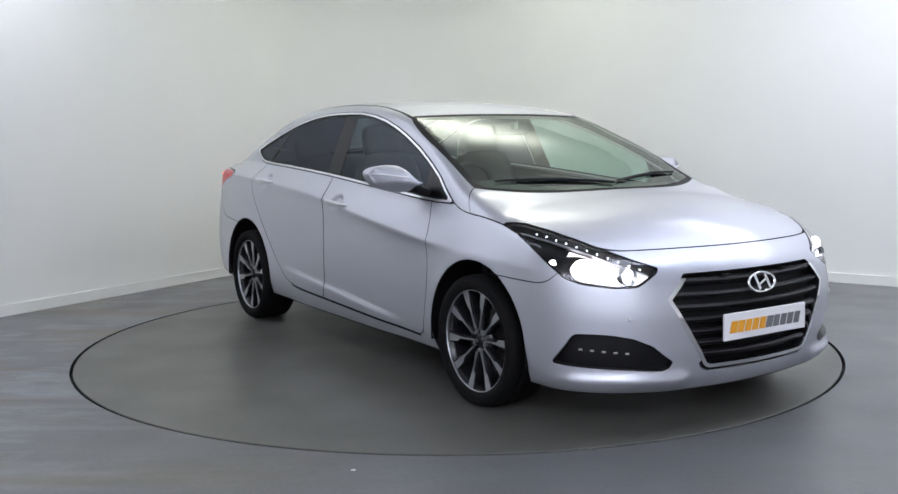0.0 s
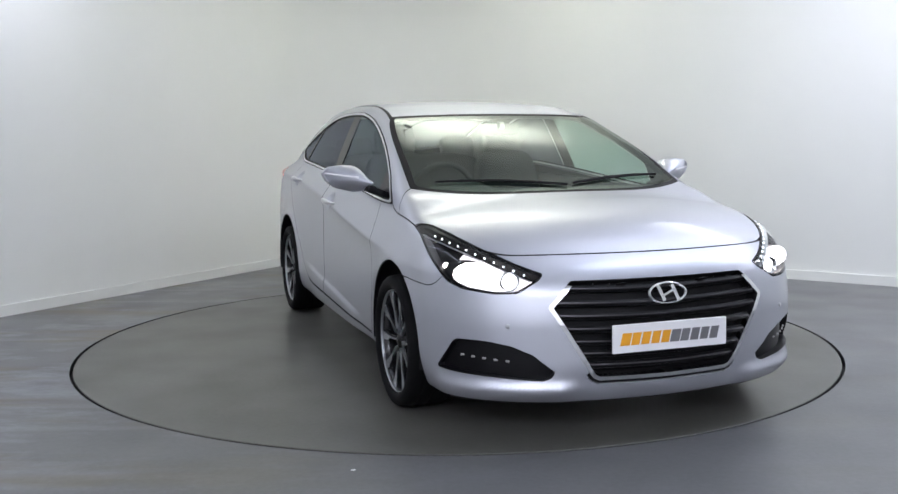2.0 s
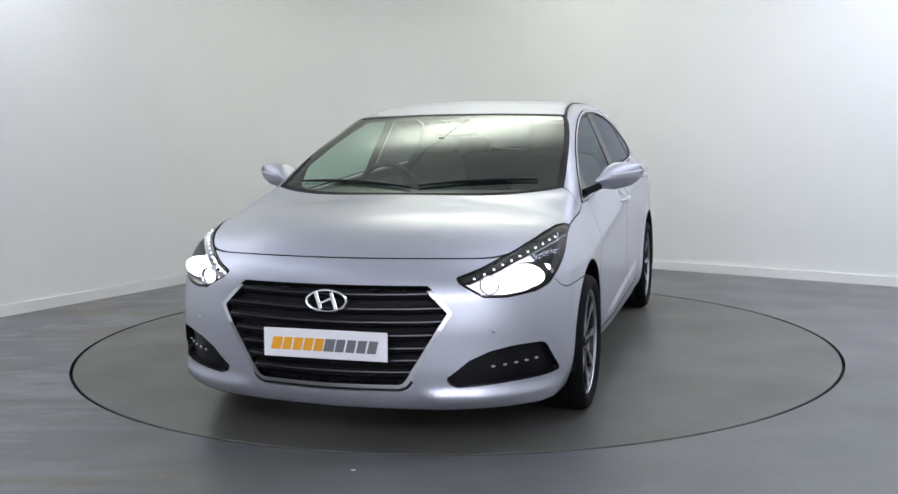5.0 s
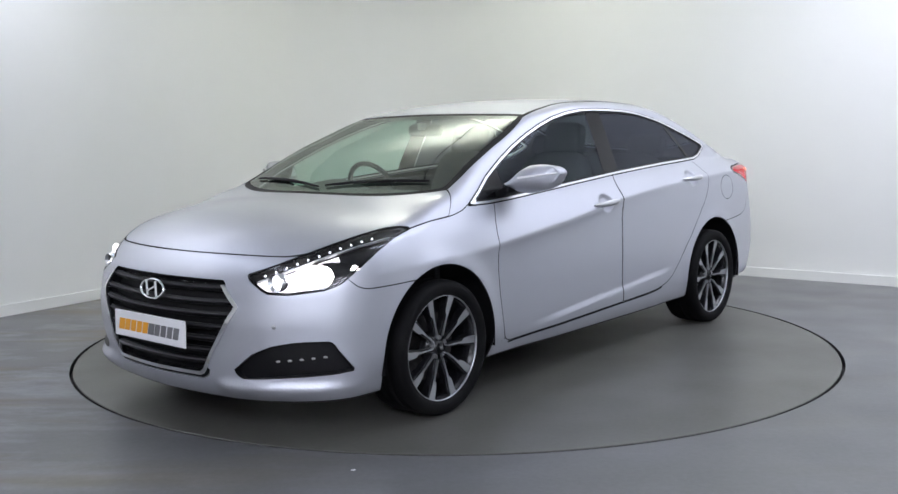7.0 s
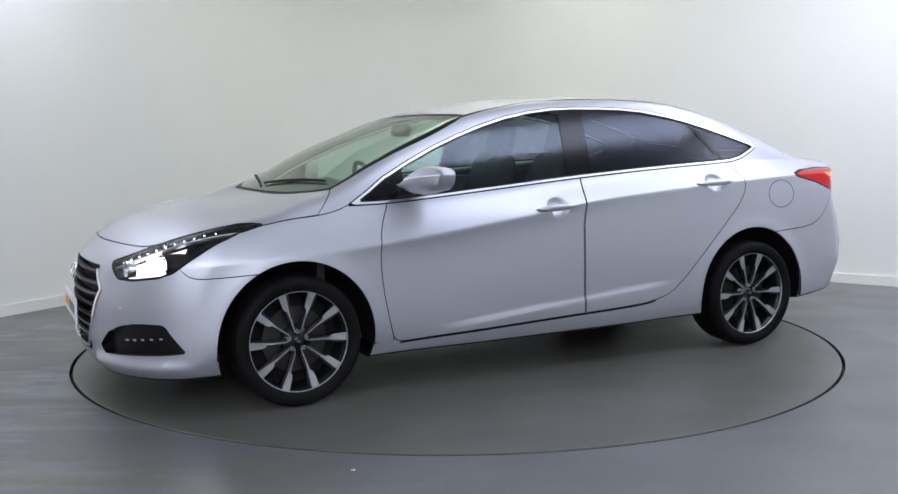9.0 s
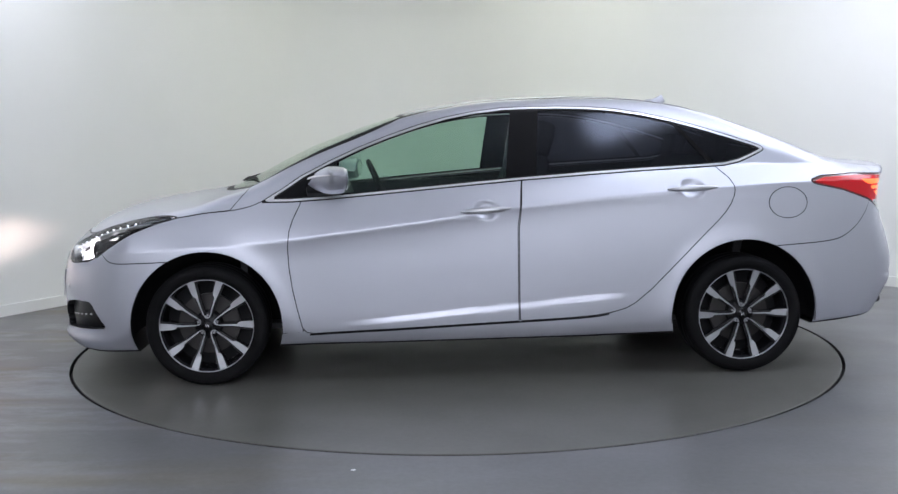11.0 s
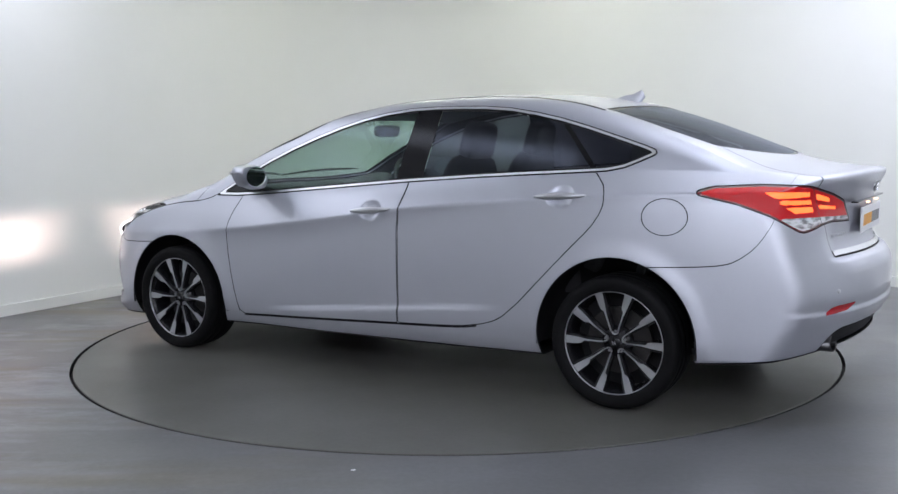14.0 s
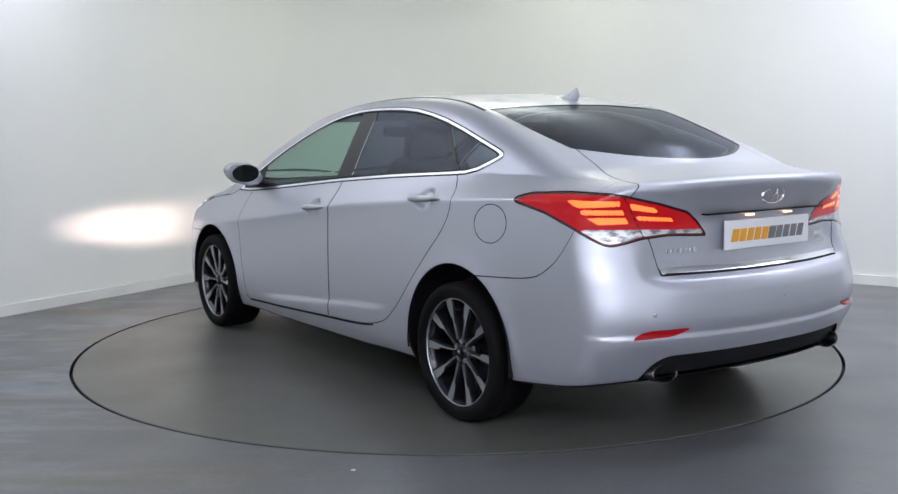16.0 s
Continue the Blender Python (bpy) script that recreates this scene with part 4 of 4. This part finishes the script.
def spot(s, z, depth=0.0):
    """A place on the left front corner, given slantwise, set back by depth along the way ahead."""
    lo, hi = 1.2, 2.4
    for _ in range(40):
        m = (lo + hi) / 2
        lo, hi = (m, hi) if body_field(np.array(m), np.array(m + s), np.array(z)) < 0 else (lo, m)
    return Vector((lo - depth, lo + s - depth * 0.25, z))


for s in (1, -1):
    flip = (lambda m: mirrored(m)) if s < 0 else (lambda m: m)
    aim = spot(-1.30, 0.688, 0.0)
    hole = lambda x, y, z: np.hypot((np.abs(y) - aim.y) / 0.072, (z - aim.z) / 0.036) - 1.0
    bowl_part, tip_part = clip(clip(pushed(lens_h, -0.060), hole)[1], lambda x, y, z: (y - x) + 1.10 + 0.5 * (z - 0.70))
    hl = skin("headlamp", flip(tip_part), DARKMETAL, car, "lit headlamp with dark housing")
    # the housing emits in place of the lamp light it would mirror
    skin("glowing_housing", flip(bowl_part), GLOWBOWL, hl, "reflector housing that glows in place of mirrored lamp light")
    # an added deep tube with the light source at its end narrows the beam
    bm, rings = bmesh.new(), []
    for dx, ky, kz in ((-0.035, 0.086, 0.048), (-0.065, 0.080, 0.015), (-0.215, 0.078, 0.030)):
        rings.append([bm.verts.new((aim.x + dx, s * (aim.y + ky * math.cos(q)), aim.z + kz * math.sin(q) - 0.10 * (dx + 0.065))) for q in np.linspace(0, 2 * math.pi, 32, endpoint=False)])
    for a, b in zip(rings[1:], rings[2:]):
        for i in range(32):
            bm.faces.new((a[i], a[(i + 1) % 32], b[(i + 1) % 32], b[i]))
    bm.faces.new(rings[2])
    for v in rings[0]:
        bm.verts.remove(v)
    # the tube's walls emit, so the lamp looks lit from any side
    part("beam_tube", bm, TUBE, hl, "added beam tube with glowing walls")
    # a black sleeve added round the tube stops its glow leaking into the arch
    cb, crings = bmesh.new(), []
    for dx in (-0.068, -0.235):
        crings.append([cb.verts.new((aim.x + dx, s * (aim.y + 0.082 * math.cos(q)), aim.z + 0.046 * math.sin(q))) for q in np.linspace(0, 2 * math.pi, 32, endpoint=False)])
    for i in range(32):
        cb.faces.new((crings[0][i], crings[0][(i + 1) % 32], crings[1][(i + 1) % 32], crings[1][i]))
    cb.faces.new(crings[1])
    part("tube_light_stop", cb, BLACK, hl)
    part("beam_source", lathe_bm([(0.001, 0.004), (0.016, 0.003), (0.050, -0.002)], 24, m=pose(aim.x - 0.200, aim.y * s, aim.z + 0.0145, 0, 0, -90) @ Matrix.Diagonal((1.25, 1, 0.18, 1))), BEAM, hl, "beam source deep in the headlamp")
    # this bowl emits too, standing in for light mirrored round the opening
    bm, rings = bmesh.new(), []
    for dx, ky, kz in ((-0.034, 0.086, 0.046), (-0.066, 0.080, 0.015)):
        rings.append([bm.verts.new((aim.x + dx - (0.3 * ky * math.cos(q) if dx > -0.05 else 0.0), s * (aim.y + ky * math.cos(q)), aim.z + kz * math.sin(q))) for q in np.linspace(0, 2 * math.pi, 32, endpoint=False)])
    for i in range(32):
        bm.faces.new((rings[0][i], rings[0][(i + 1) % 32], rings[1][(i + 1) % 32], rings[1][i]))
    part("glowing_bowl", bm, BULB, hl, "glowing headlamp bowl", smooth=True)
    cover = skin("headlamp_cover", flip(head), CLEAR, hl, "clear headlamp cover")
    cover.visible_shadow = False
    mesh_ob("headlamp_wall", wall_h[0] * [1, s, 1], [f[::s] for f in wall_h[1]], BLACK, hl)
    skin("headlamp_border", flip(pushed(edge_h, -0.003)), GLOSS, hl)
    for ss, zz, r, deep in ((-1.49, 0.664, 0.024, 0.025),):
        c = spot(ss, zz, deep)
        m = pose(c.x, c.y * s, c.z, 0, 0, -90 + 6 * s)
        part("reflector_bowl", lathe_bm([(r * 0.98, -0.012), (r * 1.25, 0.002), (r * 1.55, 0.020), (r * 1.62, 0.020), (r * 1.62, -0.02)], 32, m=m), CHROME, hl, "chrome reflector bowl", smooth=True)
        part("bulb", lathe_bm([(0.001, 0.004), (r * 0.5, 0.002), (r, -0.010)], 32, m=m), BULB, hl, "glowing headlamp lens", smooth=True)
    for k in range(11):
        ss = -1.56 + 0.062 * k
        zt = float(np.interp(ss, (-1.649, -1.5, -1.33, -1.165, -1.004, -0.843), (0.69, 0.727, 0.769, 0.807, 0.839, 0.86))) - 0.024
        c = spot(ss, zt, 0.018)
        bm = bmesh.new()
        bmesh.ops.create_icosphere(bm, subdivisions=2, radius=0.0040, matrix=pose(c.x, c.y * s, c.z))
        part("led", bm, LED, hl, smooth=True)
    # bright ledge under the row of lights
    bm, rows = bmesh.new(), []
    for k in range(24):
        ss = -1.60 + 0.80 * k / 23
        zt = float(np.interp(ss, (-1.649, -1.5, -1.33, -1.165, -1.004, -0.843, -0.7), (0.69, 0.727, 0.769, 0.807, 0.839, 0.86, 0.855))) - 0.034
        a, b = spot(ss, zt, 0.008), spot(ss, zt - 0.004, 0.05)
        rows.append([bm.verts.new((q.x, q.y * s, q.z + d)) for q, d in ((a, 0), (a, -0.005), (b, -0.005), (b, 0))])
    for p0, p1 in zip(rows, rows[1:]):
        for i in range(4):
            bm.faces.new((p0[i], p0[(i + 1) % 4], p1[(i + 1) % 4], p1[i]))
    bmesh.ops.recalc_face_normals(bm, faces=bm.faces[:])
    part("light_ledge", bm, SATIN, hl, "bright ledge under the row of lights")
    fl = skin("fog_lamp", flip(pushed(fog, -0.035)), FOGBLACK, car, "black fog lamp recess with a row of lights")
    mesh_ob("fog_wall", wall_f[0] * [1, s, 1], [f[::s] for f in wall_f[1]], FOGBLACK, fl)
    for k in range(5):
        c = spot(-1.50 + 0.068 * k, 0.345 + 0.004 * k, 0.025)
        part("fog_led", box_bm(0.006, 0.017, 0.009, pose(c.x, c.y * s, c.z, 0, 0, 40 * s), 0.003), DIMLED, fl, "small daytime light")

rest = lamp
# black sheets added behind the tail lamps keep their glow out of the cabin
for m_ in (pushed(lamp, -0.012), mirrored(pushed(lamp, -0.012))):
    skin("lamp_light_stop", m_, BLACK, car)
border, rest = clip(rest, lambda x, y, z: -(TAILF(x, y, z) + 0.009))
joint, rest = clip(rest, lambda x, y, z: np.abs((-x - y) - (1.497 + (1.61 - 1.497) * (1.023 - z) / 0.17)) - 0.005)
WHITE_Z = polygon((1.25, 0.880), (1.30, 0.892), (1.62, 0.888), (1.75, 0.883), (1.97, 0.880), (1.97, 0.80), (1.40, 0.78))
white, rest = clip(rest, corner(WHITE_Z, "tail"))
lit = []
for q in (((1.195, 1.004), (1.48, 0.998), (1.488, 0.978), (1.26, 0.974), (1.23, 0.982)), ((1.255, 0.967), (1.50, 0.964), (1.508, 0.945), (1.285, 0.947)), ((1.30, 0.938), (1.515, 0.934), (1.53, 0.912), (1.37, 0.910)),
          ((1.53, 0.990), (1.67, 0.968), (1.685, 0.948), (1.545, 0.964)), ((1.56, 0.942), (1.76, 0.928), (1.77, 0.912), (1.575, 0.924))):
    bar, rest = clip(rest, corner(polygon(*q), "tail"))
    lit.append(bar)
for s in (1, -1):
    flip = (lambda m: mirrored(m)) if s < 0 else (lambda m: m)
    tl = skin("tail_lamp", flip(rest), LITRED, car, "red tail lamp cluster with lit bars")
    skin("lamp_border", flip(border), DARKRED, tl)
    skin("lamp_joint", flip(pushed(joint, -0.003)), BLACK, tl)
    skin("reversing_lens", flip(white), RIBBED, tl, "clear reversing lamp lens")
    for bar in lit:
        skin("lit_bar", flip(pushed(bar, -0.002)), TAILGLOW, tl, "glowing orange-red light bar")

# ---- mirrors, handles, aerial, wipers ----
for s in (1, -1):
    nu, nv = 40, 26
    v, f = [], []
    for j in range(nv + 1):
        t = j / nv
        zt = float(np.interp(t, (0, 0.06, 0.20, 0.34, 0.6, 0.85, 0.95, 1), (1.020, 1.045, 1.086, 1.104, 1.109, 1.102, 1.09, 1.072)))
        zb = float(np.interp(t, (0, 0.05, 0.15, 0.35, 0.75, 0.93, 1), (1.02, 0.985, 0.970, 0.967, 0.990, 1.025, 1.060)))
        xf = 0.868 - 0.075 * t - 0.075 * t ** 4
        xb = 0.694 - 0.034 * t
        zc = zb + 0.50 * (zt - zb)
        for i in range(nu):
            a = 2 * math.pi * i / nu
            c, sn = math.cos(a), math.sin(a)
            # the front swells to a fold along its middle, the back is square
            x = math.copysign(abs(c) ** (1.15 if c > 0 else 0.85), c)
            z = math.copysign(abs(sn) ** (1.05 if c > 0 else 0.62), sn)
            x = x * (xf - 0.745) if x > 0 else max(x * 1.6, -1) * (0.745 - xb)
            z = z * ((zt - zc) if z > 0 else (zc - zb))
            v.append((0.745 + x, s * (0.848 + 0.230 * t), zc + z))
    v += [(0.79, s * 0.846, 1.03), (0.735, s * 1.0795, 1.066)]
    for j in range(nv):
        for i in range(nu):
            q = (j * nu + i, j * nu + (i + 1) % nu, (j + 1) * nu + (i + 1) % nu, (j + 1) * nu + i)
            f.append(q[::s])
    for i in range(nu):
        f.append((len(v) - 2, (i + 1) % nu, i)[::s])
        f.append((len(v) - 1, nv * nu + i, nv * nu + (i + 1) % nu)[::s])
    mir = mesh_ob("door_mirror", v, f, PAINT, car, "silver door mirror")
    part("mirror_glass", lathe_bm([(0.001, 0.0), (0.048, 0.0), (0.050, 0.003)], 32, m=pose(0.671, 0.966 * s, 1.042, 0, 0, 90 + 9 * s) @ Matrix.Diagonal((1.90, 1, 1.08, 1))), MIRROR, mir, "mirror glass")
    part("mirror_foot", box_bm(0.11, 0.10, 0.035, pose(0.82, 0.835 * s, 0.975, 22 * s, 0, 0), 0.012), BLACK, mir, "black mirror foot")
    bm, rows = bmesh.new(), []
    for k in range(16):
        t = k / 15
        y = 0.925 + 0.148 * t
        x = 0.862 - 0.052 * t - 0.07 * t ** 4
        rows.append([bm.verts.new((x + d, s * (y + e), 1.046 + 0.020 * t + h)) for d, e, h in ((0, 0, 0.006), (0.001, 0.002, 0), (0, 0, -0.006 + 0.004 * t), (-0.012, -0.004, 0))])
    for p0, p1 in zip(rows, rows[1:]):
        for i in range(4):
            bm.faces.new((p0[i], p0[(i + 1) % 4], p1[(i + 1) % 4], p1[i]))
    bmesh.ops.recalc_face_normals(bm, faces=bm.faces[:])
    part("indicator", bm, WHITELENS, mir, "clear indicator strip")
for doors, hx, hz, rise in ((front_doors, -0.036, 0.874, -0.06), (rear_doors, -1.105, 0.969, -0.035)):
    for door, s in zip(doors, (1, -1)):
        bm, rows = bmesh.new(), []
        n = 22
        for k in range(n + 1):
            t = -1 + 2 * k / n
            x = hx + 0.132 * t
            out = 0.5 * (y_on_side(hx - 0.16, hz) + y_on_side(hx + 0.16, hz)) + 0.030 - 0.034 * abs(t) ** 3
            h = 0.0165 * (1 - 0.8 * abs(t) ** 2)
            z = hz + rise * 0.132 * t
            rows.append([bm.verts.new((x, s * (out + 0.011 * math.cos(q)), z + h * math.sin(q))) for q in np.linspace(0, 2 * math.pi, 12, endpoint=False)])
        for p0, p1 in zip(rows, rows[1:]):
            for i in range(12):
                bm.faces.new((p0[i], p0[(i + 1) % 12], p1[(i + 1) % 12], p1[i]))
        bm.faces.new(rows[0])
        bm.faces.new(rows[-1])
        bmesh.ops.recalc_face_normals(bm, faces=bm.faces[:])
        part("door_handle", bm, SATIN, door, "satin silver door handle", smooth=True)
bm, rows = bmesh.new(), []
for k in range(15):
    t = k / 14
    x = -1.00 - 0.165 * t
    top = 0.086 * t ** 1.6 if t < 0.86 else 0.086 * 0.86 ** 1.6 + 0.004 - (t - 0.86) * 0.28
    w = 0.020 * math.sin(math.pi * (0.12 + 0.8 * t)) + 0.004
    z0 = float(top_height(np.array(x), np.array(0.0))) - 0.004
    rows.append([bm.verts.new((x - 0.03 * h * (t > 0.5), w * k2, z0 + top * h)) for k2, h in ((1, 0), (0.6, 0.4), (0.22, 0.9), (0, 1.0), (-0.22, 0.9), (-0.6, 0.4), (-1, 0))])
for p0, p1 in zip(rows, rows[1:]):
    for i in range(6):
        bm.faces.new((p0[i], p0[i + 1], p1[i + 1], p1[i]))
bm.faces.new(rows[-1])
bmesh.ops.recalc_face_normals(bm, faces=bm.faces[:])
part("aerial", bm, PAINT, car, "silver shark-fin aerial", smooth=True)


def screen_point(x, y, up=0.0):
    return Vector((x, y, float(top_height(np.array(x), np.array(abs(y)))) + up))


for y0, y1, x0, x1 in ((-0.62, 0.02, 1.17, 1.315), (0.06, 0.62, 1.30, 1.15)):
    bm, rows = bmesh.new(), []
    for k in range(24):
        t = k / 23
        c = screen_point(x0 + (x1 - x0) * t, y0 + (y1 - y0) * t, 0.007)
        r = 0.009 * (0.6 + 0.4 * math.sin(math.pi * t))
        rows.append([bm.verts.new(c + Vector((r * math.cos(q), 0, r * math.sin(q)))) for q in np.linspace(0, 2 * math.pi, 6, endpoint=False)])
    for p0, p1 in zip(rows, rows[1:]):
        for i in range(6):
            bm.faces.new((p0[i], p0[(i + 1) % 6], p1[(i + 1) % 6], p1[i]))
    bmesh.ops.recalc_face_normals(bm, faces=bm.faces[:])
    part("wiper", bm, BLACK, car, "black windscreen wiper")

# ---- inside the car ----
part("cabin_floor", box_bm(3.2, 1.35, 0.03, pose(-0.25, 0, 0.26), 0.005), DASH, car)
part("firewall", box_bm(0.04, 1.45, 0.62, pose(1.22, 0, 0.60), 0.005), DASH, car)
part("rear_bulkhead", box_bm(0.05, 1.3, 0.75, pose(-1.42, 0, 0.62, 0, -12, 0), 0.01), FABRIC, car)
part("parcel_shelf", box_bm(0.62, 1.22, 0.03, pose(-1.66, 0, 1.035), 0.01), FABRIC, car, "dark parcel shelf")
lining = clip(roof, lambda x, y, z: 0 * x - 1)[0]
skin("headlining", both(pushed(clip(lining, lambda x, y, z: -1.15 - x)[0], -0.03)), LINING, car, "pale headlining")
bm, rows = bmesh.new(), []
for k in range(25):
    y = -0.70 + 1.40 * k / 24
    hood_y = 0.05 * math.exp(-((y + 0.37) / 0.16) ** 4)
    far = ws_low(abs(y)) - 0.05
    rows.append([bm.verts.new((x, y, z)) for x, z in ((far, 0.955 - 0.03 * y * y), (1.0, 0.975), (0.80, 0.965 + hood_y), (0.72, 0.94 + hood_y), (0.69, 0.86), (0.74, 0.62), (1.1, 0.55))])
for p0, p1 in zip(rows, rows[1:]):
    for i in range(6):
        bm.faces.new((p0[i], p0[i + 1], p1[i + 1], p1[i]))
bmesh.ops.recalc_face_normals(bm, faces=bm.faces[:])
part("dashboard", bm, DASH, car, "dark dashboard", smooth=True)
part("console", box_bm(0.9, 0.22, 0.30, pose(0.25, 0, 0.45), 0.03), DASH, car)


def soft_bm(sx, sy, sz, m, e=0.55, taper=0.0, n=14):
    """A cushion: a rounded block, narrower towards its top by taper."""
    bm = bmesh.new()
    bmesh.ops.create_cube(bm, size=2.0)
    bmesh.ops.subdivide_edges(bm, edges=bm.edges[:], cuts=7, use_grid_fill=True)
    for v in bm.verts:
        c = v.co
        k = (abs(c.x) ** 5 + abs(c.y) ** 5 + abs(c.z) ** 5) ** (1 / 5)
        c = c / max(k, 1e-6)
        w = 1 - taper * (0.5 + 0.5 * c.z)
        v.co = m @ Vector((c.x * sx / 2, c.y * sy / 2 * w, c.z * sz / 2))
    return bm


for s in (1, -1):
    seat = part("front_seat", soft_bm(0.52, 0.50, 0.16, pose(0.02, 0.37 * s, 0.52, 0, -8, 0)), FABRIC, car, "dark fabric front seat", smooth=True)
    part("seat_back", soft_bm(0.15, 0.50, 0.66, pose(-0.27, 0.37 * s, 0.83, 0, -18, 0), taper=0.18), FABRIC, seat, smooth=True)
    part("headrest", soft_bm(0.10, 0.27, 0.20, pose(-0.395, 0.37 * s, 1.225, 0, -14, 0), taper=0.1), FABRIC, seat, smooth=True)
    part("door_lining", box_bm(1.9, 0.03, 0.36, pose(-0.1, 0.775 * s, 0.80, 4 * s, 1.5, 0), 0.01), DASH, car)
bench = part("rear_seat", soft_bm(0.52, 1.26, 0.18, pose(-0.88, 0, 0.54)), FABRIC, car, "dark fabric rear bench", smooth=True)
part("seat_back", soft_bm(0.16, 1.26, 0.64, pose(-1.22, 0, 0.82, 0, -22, 0), taper=0.08), FABRIC, bench, smooth=True)
for y in (-0.40, 0.40):
    part("headrest", soft_bm(0.10, 0.26, 0.15, pose(-1.36, y, 1.17, 0, -16, 0)), FABRIC, bench, smooth=True)
m = pose(0.52, -0.37, 0.93, 0, 0, 0) @ pose(0, 0, 0, 0, 0, 90) @ pose(0, 0, 0, 24, 0, 0)
wheel_rim = lathe_bm([(0.182 + 0.015 * math.cos(q), 0.015 * math.sin(q)) for q in np.linspace(0, 2 * math.pi, 11)], 48, m=m)
sw = part("steering_wheel", wheel_rim, DASH, car, "dark steering wheel", smooth=True)
bm = box_bm(0.34, 0.03, 0.05, m, 0.01)
box_bm(0.05, 0.03, 0.17, m @ pose(0, 0, -0.09), 0.01, bm)
box_bm(0.13, 0.05, 0.11, m, 0.02, bm)
part("spokes", bm, DASH, sw)
part("inside_mirror", soft_bm(0.04, 0.24, 0.07, pose(0.47, 0.0, 1.285, 0, -12, 0)), DASH, car, "dark inside mirror", smooth=True)
part("mirror_stem", box_bm(0.05, 0.03, 0.04, pose(0.50, 0.0, 1.305), 0.006), LINING, car)


def motions():
    walk(turntable, [(t, pose(0, 0, 0, 0, 0, a)) for t, a in TURN])
    walk(car, [(t, pose(0, 0, 0, 0, 0, a) @ pose(*CAR_OFF)) for t, a in TURN])


motions()
